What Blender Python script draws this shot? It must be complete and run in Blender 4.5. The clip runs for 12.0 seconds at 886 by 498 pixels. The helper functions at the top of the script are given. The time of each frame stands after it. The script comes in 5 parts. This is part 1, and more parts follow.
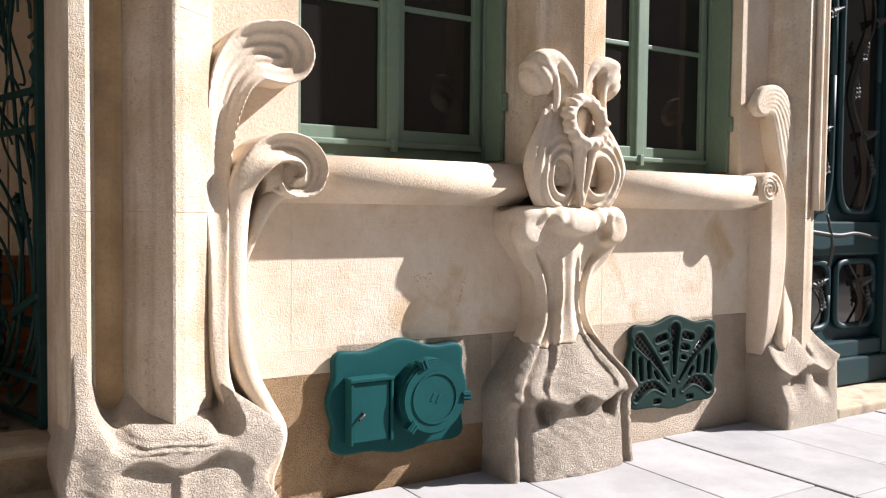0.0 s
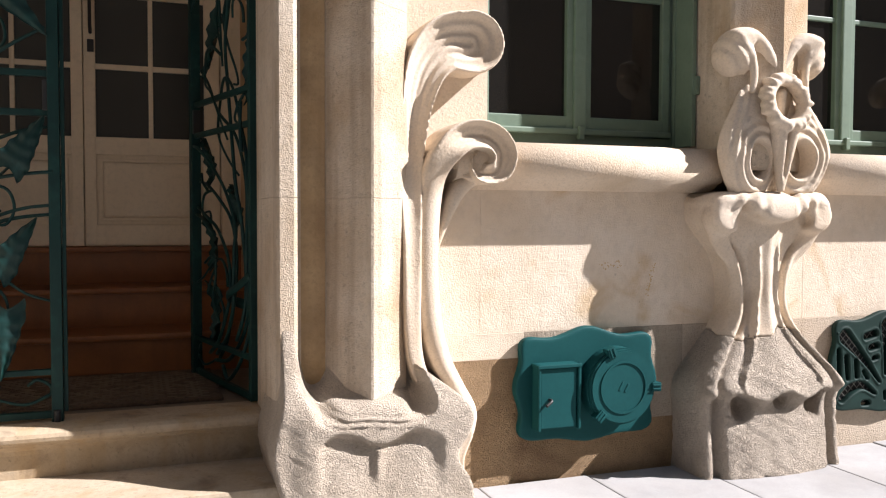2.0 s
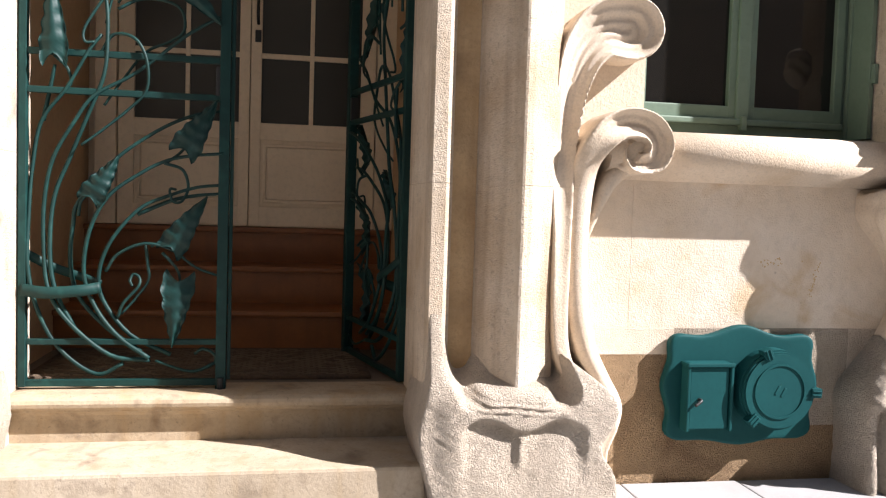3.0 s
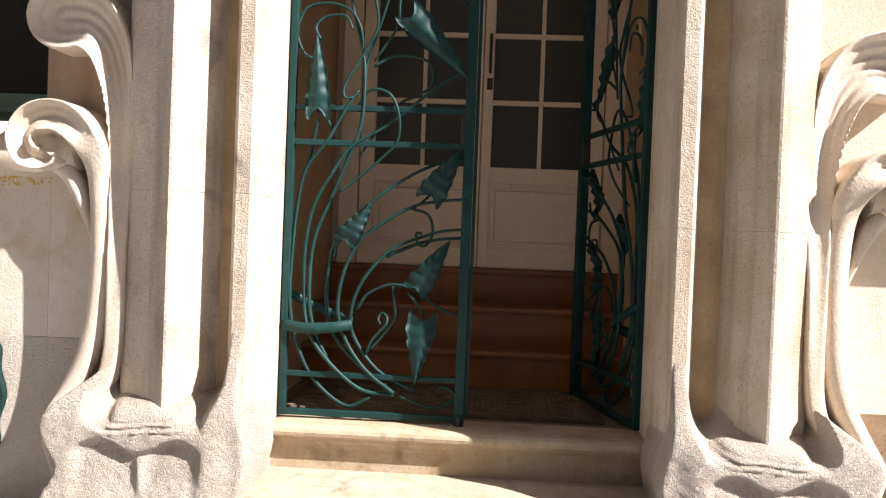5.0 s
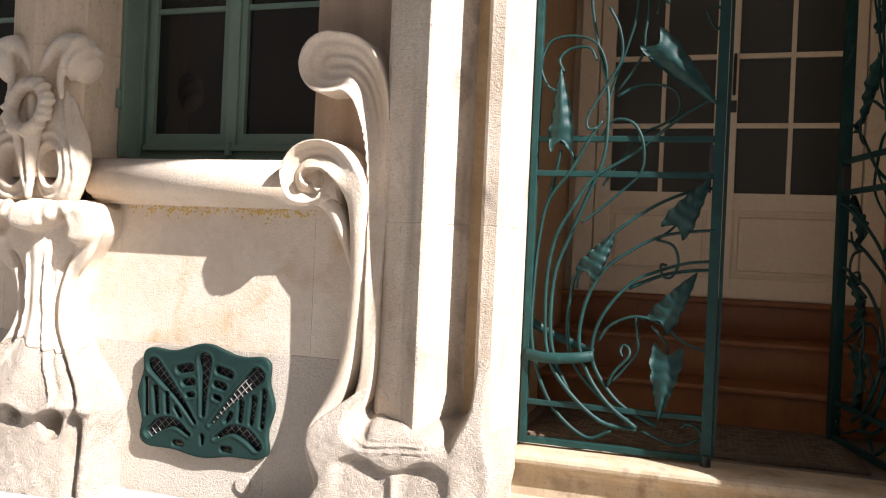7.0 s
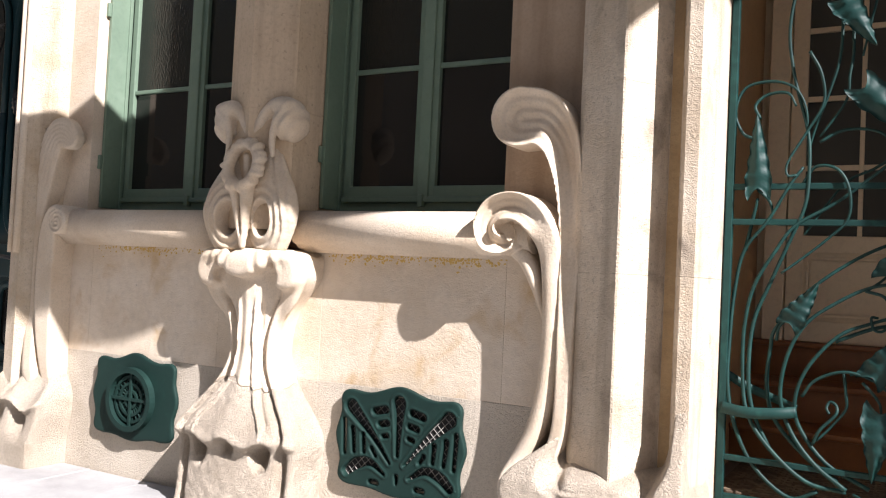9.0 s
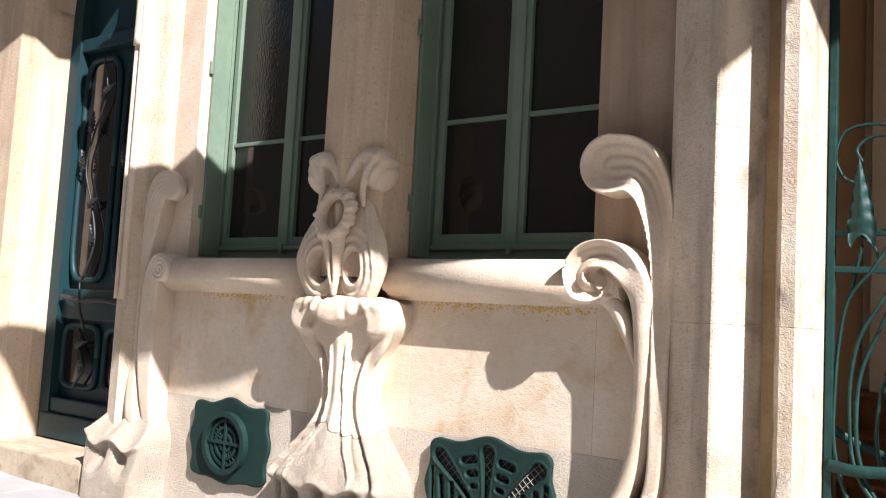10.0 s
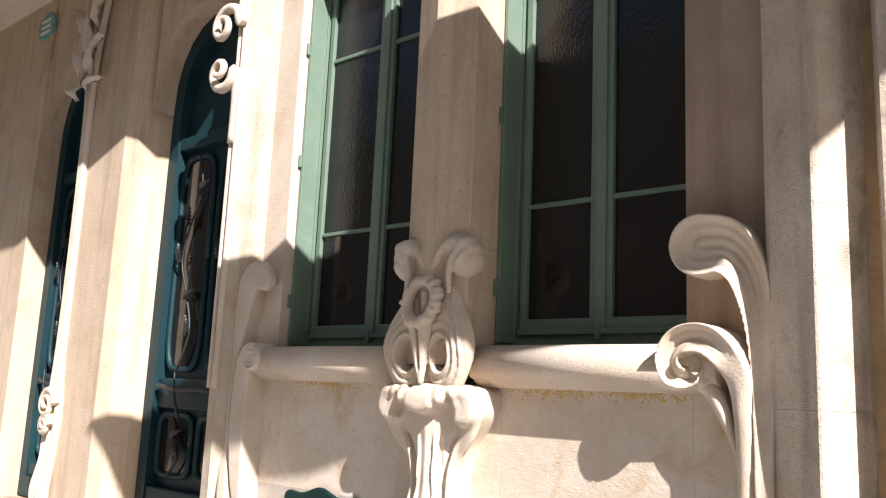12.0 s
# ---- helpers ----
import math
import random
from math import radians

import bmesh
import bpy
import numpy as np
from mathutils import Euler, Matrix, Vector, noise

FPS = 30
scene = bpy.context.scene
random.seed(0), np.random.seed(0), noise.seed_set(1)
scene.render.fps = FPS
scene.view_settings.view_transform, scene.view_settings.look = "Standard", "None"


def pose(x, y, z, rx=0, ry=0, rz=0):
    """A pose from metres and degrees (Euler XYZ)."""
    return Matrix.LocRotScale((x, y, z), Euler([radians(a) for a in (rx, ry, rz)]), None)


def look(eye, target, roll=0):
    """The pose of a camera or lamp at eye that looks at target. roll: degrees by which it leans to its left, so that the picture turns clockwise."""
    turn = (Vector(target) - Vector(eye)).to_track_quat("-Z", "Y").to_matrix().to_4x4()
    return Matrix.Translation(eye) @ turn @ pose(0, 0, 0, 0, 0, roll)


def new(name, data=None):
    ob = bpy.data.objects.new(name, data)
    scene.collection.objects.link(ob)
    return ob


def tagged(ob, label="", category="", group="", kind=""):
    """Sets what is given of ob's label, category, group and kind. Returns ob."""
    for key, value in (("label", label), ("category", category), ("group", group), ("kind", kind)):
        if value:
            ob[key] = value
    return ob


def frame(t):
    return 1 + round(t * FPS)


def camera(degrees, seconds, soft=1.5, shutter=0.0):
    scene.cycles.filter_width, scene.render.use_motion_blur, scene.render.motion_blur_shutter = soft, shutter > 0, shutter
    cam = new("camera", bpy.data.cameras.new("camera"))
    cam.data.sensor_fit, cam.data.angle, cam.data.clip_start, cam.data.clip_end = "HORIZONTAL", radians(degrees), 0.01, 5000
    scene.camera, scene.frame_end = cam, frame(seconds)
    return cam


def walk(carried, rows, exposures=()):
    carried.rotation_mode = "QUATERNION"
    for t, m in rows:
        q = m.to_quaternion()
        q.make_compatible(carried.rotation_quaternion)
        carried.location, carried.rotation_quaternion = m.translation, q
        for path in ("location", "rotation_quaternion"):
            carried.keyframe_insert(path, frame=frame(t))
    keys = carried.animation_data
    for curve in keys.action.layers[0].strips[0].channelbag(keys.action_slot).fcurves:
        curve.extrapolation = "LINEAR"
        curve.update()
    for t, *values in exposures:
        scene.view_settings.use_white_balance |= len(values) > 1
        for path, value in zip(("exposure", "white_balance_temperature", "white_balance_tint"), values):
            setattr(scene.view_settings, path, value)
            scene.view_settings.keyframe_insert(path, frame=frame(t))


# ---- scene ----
cam = camera(55.7, 12.0, soft=1.2)
# seconds, eye, target, lean to the left
PATH = [
    (0, (0.315, -2.786, 1.064), (1.371, -1.090, 0.979), 0.63),
    (0.5, (0.331, -2.792, 1.072), (1.388, -1.096, 1.010), -0.37),
    (1, (0.314, -2.808, 1.042), (1.337, -1.091, 0.979), -0.63),
    (1.5, (0.286, -2.779, 1.007), (1.165, -0.984, 0.941), -0.17),
    (2, (0.264, -2.782, 1.007), (0.948, -0.904, 0.924), 0.21),
    (2.5, (0.257, -2.779, 0.999), (0.742, -0.841, 0.898), 1.08),
    (3, (0.242, -2.777, 0.989), (0.600, -0.812, 0.883), 1.78),
    (3.5, (0.205, -2.775, 0.987), (0.455, -0.792, 0.892), 2.13),
    (3.7, (0.198, -2.776, 0.988), (0.391, -0.787, 0.897), 2.07),
    (5.5, (0.077, -2.808, 1.017), (-0.164, -0.823, 0.996), 2.40),
    (6, (0.067, -2.816, 1.021), (-0.318, -0.854, 0.996), 2.48),
    (6.5, (0.051, -2.826, 1.027), (-0.469, -0.895, 1.014), 2.39),
    (8.3, (-0.063, -2.897, 1.089), (-0.906, -1.084, 1.112), 2.87),
    (8.5, (-0.064, -2.924, 1.081), (-0.948, -1.130, 1.122), 2.78),
    (9, (-0.072, -2.935, 1.083), (-1.042, -1.187, 1.148), 2.78),
    (9.5, (-0.072, -2.943, 1.096), (-1.114, -1.239, 1.202), 2.56),
    (10, (-0.070, -2.939, 1.093), (-1.220, -1.310, 1.255), 3.09),
    (10.5, (-0.076, -2.942, 1.094), (-1.307, -1.380, 1.307), 3.60),
    (11, (-0.077, -2.945, 1.094), (-1.352, -1.425, 1.347), 3.33),
    (11.5, (-0.094, -2.926, 1.082), (-1.377, -1.418, 1.366), 3.42),
    (12, (-0.084, -2.930, 1.117), (-1.384, -1.450, 1.460), 2.54),
]

walk(cam, [(t, look(e, g, r)) for t, e, g, r in PATH], exposures=[(0.0, 1.27), (2.0, 1.25), (3.5, 1.52), (5.5, 1.48), (6.5, 1.55), (9.0, 1.38), (12.0, 1.29)])

# ---- light ----
SUN_DIR = Vector((2.27, -1.0, 2.0)).normalized()      # towards the sun
world = bpy.data.worlds.new("sky")
scene.world = world
world.use_nodes = True
wn = world.node_tree
sky = wn.nodes.new("ShaderNodeTexSky")
sky.sky_type, sky.sun_disc = 'NISHITA', False
sky.sun_elevation = math.asin(SUN_DIR.z)
sky.sun_rotation = math.atan2(SUN_DIR.x, SUN_DIR.y)
wn.links.new(sky.outputs[0], wn.nodes["Background"].inputs[0])
wn.nodes["Background"].inputs[1].default_value = 0.05
sun = new("sun", bpy.data.lights.new("sun", 'SUN'))
sun.data.energy, sun.data.angle, sun.data.color = 5.0, radians(0.53), (1.0, 0.952, 0.98)
sun.matrix_world = look(SUN_DIR * 30, (0, 0, 0))


# ---- materials ----
def mat(name, col, col2=None, rough=0.8, metal=0.0, scale=3.0, fine=60.0, bump=0.3, depth=0.004, spot=None, spot_amt=0.5, spot_scale=2.0,
        vary=0.0, streak=None, grain=0.25, pits=0.0, pit_size=0.22, stain_lo=0.55, gloss=0.5, tooled=0.0):
    """A surface with two scales of colour, relief and optional stains."""
    m = bpy.data.materials.new(name)
    m.use_nodes = True
    n, l = m.node_tree.nodes, m.node_tree.links
    b = n["Principled BSDF"]
    geo = n.new("ShaderNodeNewGeometry")
    big, small = n.new("ShaderNodeTexNoise"), n.new("ShaderNodeTexNoise")
    for q, s, d in ((big, scale, 5.0), (small, fine, 4.0)):
        q.inputs["Scale"].default_value, q.inputs["Detail"].default_value, q.inputs["Roughness"].default_value = s, d + 2, 0.68
        l.new(geo.outputs["Position"], q.inputs["Vector"])
    ramp = n.new("ShaderNodeMapRange")
    ramp.inputs[1].default_value, ramp.inputs[2].default_value = 0.33, 0.68
    l.new(big.outputs["Fac"], ramp.inputs[0])
    mix = n.new("ShaderNodeMix")
    mix.data_type = 'RGBA'
    mix.inputs[6].default_value, mix.inputs[7].default_value = (*col, 1), (*(col2 or [c * 0.8 for c in col]), 1)
    l.new(ramp.outputs[0], mix.inputs[0])
    out = mix.outputs[2]

    def over(fac, colour, kind='MIX'):
        nonlocal out
        k = n.new("ShaderNodeMix")
        k.data_type, k.blend_type = 'RGBA', kind
        l.new(fac, k.inputs[0]), l.new(out, k.inputs[6])
        if isinstance(colour, tuple):
            k.inputs[7].default_value = (*colour, 1)
        else:
            l.new(colour, k.inputs[7])
        out = k.outputs[2]

    def ranged(sock, a, z, top):
        r = n.new("ShaderNodeMapRange")
        r.inputs[1].default_value, r.inputs[2].default_value, r.inputs[4].default_value = a, z, top
        l.new(sock, r.inputs[0])
        return r.outputs[0]

    over(ranged(small.outputs["Fac"], 0.48, 0.72, grain), tuple(c * 0.5 for c in col))
    if pits:
        vo = n.new("ShaderNodeTexVoronoi")
        vo.inputs["Scale"].default_value = pits
        warp = n.new("ShaderNodeVectorMath")
        warp.operation = 'MULTIPLY_ADD'
        warp.inputs[1].default_value = (0.05, 0.05, 0.05)
        l.new(small.outputs["Color"], warp.inputs[0]), l.new(geo.outputs["Position"], warp.inputs[2]), l.new(warp.outputs[0], vo.inputs["Vector"])
        over(ranged(vo.outputs["Distance"], pit_size, pit_size * 0.45, 0.55), tuple(c * 0.42 for c in col))
    if spot:
        s = n.new("ShaderNodeTexNoise")
        s.inputs["Scale"].default_value, s.inputs["Detail"].default_value, s.inputs["Distortion"].default_value = spot_scale, 6.0, 0.6
        off = n.new("ShaderNodeVectorMath")
        off.inputs[1].default_value = (7.3, 3.1, 5.7)
        l.new(geo.outputs["Position"], off.inputs[0]), l.new(off.outputs[0], s.inputs["Vector"])
        over(ranged(s.outputs["Fac"], stain_lo, stain_lo + 0.17, spot_amt), spot)
    if streak:
        s = n.new("ShaderNodeTexNoise")
        s.inputs["Scale"].default_value, s.inputs["Detail"].default_value = 1.0, 5.0
        off = n.new("ShaderNodeVectorMath")
        off.operation = 'MULTIPLY'
        off.inputs[1].default_value = (14.0, 14.0, 0.9)
        l.new(geo.outputs["Position"], off.inputs[0]), l.new(off.outputs[0], s.inputs["Vector"])
        over(ranged(s.outputs["Fac"], 0.50, 0.74, 0.6), streak)
    if vary:
        info = n.new("ShaderNodeObjectInfo")
        hsv = n.new("ShaderNodeHueSaturation")
        r = n.new("ShaderNodeMapRange")
        r.inputs[3].default_value, r.inputs[4].default_value = 1 - vary, 1 + vary
        l.new(info.outputs["Random"], r.inputs[0]), l.new(r.outputs[0], hsv.inputs["Value"]), l.new(out, hsv.inputs["Color"])
        out = hsv.outputs[0]
    l.new(out, b.inputs["Base Color"])
    b.inputs["Roughness"].default_value, b.inputs["Metallic"].default_value = rough, metal
    b.inputs["Specular IOR Level"].default_value = gloss
    if bump:
        add = n.new("ShaderNodeMath")
        add.operation = 'MULTIPLY_ADD'
        add.inputs[1].default_value = 0.35
        l.new(big.outputs["Fac"], add.inputs[0]), l.new(small.outputs["Fac"], add.inputs[2])
        bp = n.new("ShaderNodeBump")
        bp.inputs["Strength"].default_value, bp.inputs["Distance"].default_value = bump, depth
        l.new(add.outputs[0], bp.inputs["Height"]), l.new(bp.outputs[0], b.inputs["Normal"])
        if tooled:
            # chipped marks with hard edges over the soft relief
            chip = n.new("ShaderNodeTexNoise")
            chip.inputs["Scale"].default_value, chip.inputs["Detail"].default_value = 210.0, 2.0
            l.new(geo.outputs["Position"], chip.inputs["Vector"])
            cut = n.new("ShaderNodeBump")
            cut.inputs["Strength"].default_value, cut.inputs["Distance"].default_value = 1.0, tooled
            l.new(ranged(chip.outputs["Fac"], 0.40, 0.58, 1.0), cut.inputs["Height"]), l.new(bp.outputs[0], cut.inputs["Normal"]), l.new(cut.outputs[0], b.inputs["Normal"])
    return m


STONE = mat("limestone", (0.68, 0.58, 0.465), (0.57, 0.455, 0.33), 0.9, fine=110, bump=0.8, depth=0.004, spot=(0.44, 0.32, 0.20), spot_amt=0.4, spot_scale=3.0, grain=0.45)
STONE_RAW = mat("tooled_limestone", (0.60, 0.515, 0.42), (0.46, 0.385, 0.30), 0.95, fine=80, bump=1.0, depth=0.009, spot=(0.30, 0.245, 0.195), spot_amt=0.5, spot_scale=6.0, grain=0.55, pits=110.0, pit_size=0.25, tooled=0.006)
STONE_FOOT = mat("tooled_pale_limestone", (0.66, 0.565, 0.455), (0.53, 0.44, 0.34), 0.95, fine=85, bump=1.0, depth=0.009, spot=(0.36, 0.29, 0.21), spot_amt=0.5, spot_scale=6.0, grain=0.5, pits=110.0, pit_size=0.25, tooled=0.005)
STONE_BLOCK = mat("limestone_block", (0.70, 0.605, 0.495), (0.59, 0.48, 0.355), 0.9, fine=22, bump=0.5, depth=0.008, spot=(0.44, 0.27, 0.10), spot_amt=0.7, spot_scale=4.0, vary=0.04, grain=0.25, pits=9.0, pit_size=0.06, stain_lo=0.57, tooled=0.0007)
STONE_PIL = mat("weathered_limestone", (0.70, 0.605, 0.485), (0.50, 0.385, 0.26), 0.92, fine=60, bump=0.9, depth=0.008, spot=(0.37, 0.235, 0.11), spot_amt=0.75, spot_scale=2.2, vary=0.03, streak=(0.28, 0.20, 0.13), grain=0.45, pits=30.0, tooled=0.0012)
STONE_BLACK = mat("soot_streaked_limestone", (0.70, 0.605, 0.485), (0.53, 0.42, 0.30), 0.92, fine=60, bump=0.9, depth=0.008, spot=(0.16, 0.125, 0.095), spot_amt=0.7, spot_scale=5.0, stain_lo=0.56, vary=0.03, streak=(0.30, 0.235, 0.17), grain=0.45, pits=34.0, tooled=0.0012)
STONE_PLINTH = mat("plinth_stone", (0.55, 0.46, 0.36), (0.42, 0.335, 0.245), 0.95, fine=85, bump=1.0, depth=0.008, spot=(0.22, 0.15, 0.10), spot_amt=0.65, spot_scale=3.0, vary=0.15, grain=0.5, pits=60.0, tooled=0.002)
STONE_STEP = mat("step_stone", (0.49, 0.405, 0.30), (0.37, 0.295, 0.205), 0.85, fine=80, bump=0.5, depth=0.004, spot=(0.16, 0.115, 0.075), spot_amt=0.7, spot_scale=7.0, streak=(0.33, 0.24, 0.13), grain=0.45, pits=30.0)
THRESHOLD = mat("worn_threshold_stone", (0.46, 0.375, 0.265), (0.33, 0.245, 0.15), 0.8, scale=2.0, fine=70, bump=0.7, depth=0.004, spot=(0.14, 0.095, 0.06), spot_amt=0.75, spot_scale=9.0, streak=(0.36, 0.24, 0.11), grain=0.45, pits=38.0)
SLAB = mat("pavement_slab", (0.38, 0.375, 0.37), (0.27, 0.265, 0.262), 0.85, fine=120, bump=0.4, depth=0.003, spot=(0.33, 0.31, 0.29), spot_amt=0.5, vary=0.07)
# brown stain, with the shade beside the left window mixed into the colour
STONE_STAIN_SHADE = mat("stained_shaded_limestone", (0.46, 0.35, 0.25), (0.36, 0.25, 0.165), 0.92, scale=2.0, fine=80, bump=0.6, depth=0.004, spot=(0.27, 0.19, 0.13), spot_amt=0.6, spot_scale=2.6, streak=(0.24, 0.16, 0.10), grain=0.4)
GREEN_V = mat("vent_green", (0.011, 0.030, 0.025), (0.008, 0.022, 0.019), 0.62, fine=70, bump=0.2, depth=0.0008, spot=(0.015, 0.045, 0.037), spot_amt=0.4, spot_scale=9, gloss=0.15)
PORCH = mat("porch_flagstone", (0.20, 0.15, 0.105), (0.14, 0.105, 0.075), 0.8, fine=60, bump=0.3)
STONE_OCHRE = mat("ochre_stained_limestone", (0.50, 0.36, 0.205), (0.36, 0.235, 0.115), 0.92, scale=4.0, fine=70, bump=0.8, depth=0.006, spot=(0.20, 0.13, 0.075), spot_amt=0.7, spot_scale=3.0, streak=(0.26, 0.16, 0.08), grain=0.45)
PLINTH_RUST = mat("rust_stained_plinth_stone", (0.50, 0.34, 0.19), (0.36, 0.235, 0.125), 0.95, scale=5.0, fine=95, bump=1.0, depth=0.02, spot=(0.15, 0.075, 0.035), spot_amt=0.6, spot_scale=4.0, grain=0.5, pits=55.0, tooled=0.005)
PLINTH_PALE = mat("pale_plinth_stone", (0.60, 0.53, 0.44), (0.50, 0.43, 0.34), 0.95, fine=85, bump=1.0, depth=0.008, spot=(0.38, 0.31, 0.23), spot_amt=0.5, spot_scale=3.0, vary=0.06, grain=0.45, pits=60.0, tooled=0.001)
# limestone darkened and warmed in its colour to match the shaded left piers
STONE_SHADE_TONE = mat("shade_toned_limestone", (0.60, 0.47, 0.335), (0.51, 0.385, 0.26), 0.92, fine=60, bump=0.7, depth=0.005, spot=(0.38, 0.26, 0.15), spot_amt=0.5, spot_scale=2.2, streak=(0.34, 0.25, 0.17), grain=0.4, pits=30.0)
JOINT = mat("joint_mortar", (0.26, 0.23, 0.19), None, 0.95)
ASPHALT = mat("asphalt", (0.07, 0.07, 0.07), (0.05, 0.05, 0.05), 0.9, fine=200, bump=0.6)
GREEN_W = mat("sage_green_paint", (0.155, 0.215, 0.155), (0.125, 0.180, 0.130), 0.5, fine=40, bump=0.12, depth=0.001, spot=(0.19, 0.25, 0.19), spot_amt=0.35, spot_scale=8)
GREEN_I = mat("iron_green_paint", (0.004, 0.034, 0.030), (0.003, 0.022, 0.020), 0.56, fine=50, bump=0.4, depth=0.001, spot=(0.015, 0.075, 0.064), spot_amt=0.45, spot_scale=18, gloss=0.3)
GREEN_P = mat("cast_iron_green", (0.008, 0.066, 0.067), (0.006, 0.052, 0.054), 0.6, fine=70, bump=0.2, depth=0.0008, spot=(0.010, 0.060, 0.058), spot_amt=0.4, spot_scale=9, gloss=0.12)
GREEN_D = mat("dark_green_door_paint", (0.008, 0.034, 0.040), (0.006, 0.026, 0.031), 0.5, fine=40, bump=0.15, depth=0.001, spot=(0.014, 0.048, 0.052), spot_amt=0.4, gloss=0.3)
CREAM = mat("cream_door_paint", (0.76, 0.64, 0.47), (0.70, 0.58, 0.42), 0.45, fine=40, bump=0.1, depth=0.001)
OAK = mat("stair_wood", (0.27, 0.10, 0.028), (0.18, 0.062, 0.018), 0.5, fine=60, bump=0.2, depth=0.001, streak=(0.16, 0.06, 0.02))
PLASTER = mat("porch_plaster", (0.54, 0.36, 0.20), (0.48, 0.32, 0.175), 0.85, fine=30, bump=0.2, depth=0.002)
# near-black colour that stands in for unlit space inside the house
DARK = mat("unlit_dark", (0.02, 0.02, 0.02), None, 0.9, bump=0)
MATT = mat("doormat", (0.16, 0.10, 0.06), (0.06, 0.045, 0.03), 1.0, scale=30, fine=160, bump=1.0, depth=0.01)
IRON = mat("blackened_iron", (0.02, 0.02, 0.02), None, 0.5, bump=0.2)
ZINC = mat("galvanised_wire", (0.30, 0.29, 0.26), (0.22, 0.21, 0.19), 0.5, metal=0.4, bump=0.1)
LICHEN = mat("lichen", (0.58, 0.40, 0.13), (0.52, 0.33, 0.08), 0.9)
BOUNCE_WALL = mat("bounce_wall_ochre", (0.45, 0.38, 0.29), (0.38, 0.32, 0.24), 0.9, scale=0.6)


def glass(name, tint, rough, relief):
    m = bpy.data.materials.new(name)
    m.use_nodes = True
    n, l = m.node_tree.nodes, m.node_tree.links
    b = n["Principled BSDF"]
    b.inputs["Base Color"].default_value = (*tint, 1)
    b.inputs["Roughness"].default_value = rough
    b.inputs["IOR"].default_value = 1.5
    if relief:
        t = n.new("ShaderNodeTexNoise")
        t.inputs["Scale"].default_value, t.inputs["Detail"].default_value = 45, 2
        bp = n.new("ShaderNodeBump")
        bp.inputs["Strength"].default_value, bp.inputs["Distance"].default_value = relief, 0.004
        l.new(t.outputs["Fac"], bp.inputs["Height"]), l.new(bp.outputs[0], b.inputs["Normal"])
    return m


PANE = glass("dark_pane", (0.012, 0.011, 0.010), 0.06, 0.0)
PANE_FROST = glass("ribbed_pane", (0.010, 0.011, 0.009), 0.10, 0.5)
PANE_IN = glass("inner_pane", (0.045, 0.045, 0.04), 0.25, 0.15)


# ---- mesh helpers ----
def part(name, bm, material, parent=None, label=""):
    me = bpy.data.meshes.new(name)
    bm.to_mesh(me)
    bm.free()
    me.materials.append(material)
    ob = new(name, me)
    ob.parent = parent
    if label:
        tagged(ob, label)
    return ob


def thing(name, label, category, at=(0, 0, 0), group="", kind=""):
    e = new(name)
    e.location = at
    e.empty_display_size = 0.1
    return tagged(e, label, category, group, kind)


def box(bm, x0, x1, y0, y1, z0, z1, bevel=0.0):
    x0, x1, y0, y1, z0, z1 = min(x0, x1), max(x0, x1), min(y0, y1), max(y0, y1), min(z0, z1), max(z0, z1)
    r = bmesh.ops.create_cube(bm, size=1.0, matrix=Matrix.Translation(((x0 + x1) / 2, (y0 + y1) / 2, (z0 + z1) / 2)) @ Matrix.Diagonal((x1 - x0, y1 - y0, z1 - z0, 1)))
    if bevel:
        es = list({e for v in r["verts"] for e in v.link_edges})
        bmesh.ops.bevel(bm, geom=es, offset=bevel, segments=2, affect='EDGES', profile=0.6)
    return bm


def boxes(*rows, bevel=0.0):
    bm = bmesh.new()
    for r in rows:
        box(bm, *r, bevel=bevel)
    return bm


def prism(pts, z0, z1, smooth=False):
    """A plan outline (x, y) stood up from z0 to z1."""
    bm = bmesh.new()
    lo = [bm.verts.new((x, y, z0)) for x, y in pts]
    hi = [bm.verts.new((x, y, z1)) for x, y in pts]
    n = len(pts)
    for i in range(n):
        f = bm.faces.new((lo[i], lo[(i + 1) % n], hi[(i + 1) % n], hi[i]))
        f.smooth = smooth
    bm.faces.new(lo[::-1]), bm.faces.new(hi)
    bmesh.ops.recalc_face_normals(bm, faces=bm.faces)
    return bm


def run_x(pts, x0, x1):
    """A section (y, z) drawn out along x."""
    bm = bmesh.new()
    a = [bm.verts.new((x0, y, z)) for y, z in pts]
    b = [bm.verts.new((x1, y, z)) for y, z in pts]
    n = len(pts)
    for i in range(n):
        bm.faces.new((a[i], a[(i + 1) % n], b[(i + 1) % n], b[i]))
    bm.faces.new(a[::-1]), bm.faces.new(b)
    bmesh.ops.recalc_face_normals(bm, faces=bm.faces)
    return bm


def plate(pts, y0, y1):
    """An outline (x, z) with thickness along y."""
    bm = bmesh.new()
    a = [bm.verts.new((x, y0, z)) for x, z in pts]
    b = [bm.verts.new((x, y1, z)) for x, z in pts]
    n = len(pts)
    for i in range(n):
        bm.faces.new((a[i], a[(i + 1) % n], b[(i + 1) % n], b[i]))
    bm.faces.new(a[::-1]), bm.faces.new(b)
    bmesh.ops.recalc_face_normals(bm, faces=bm.faces)
    return bm


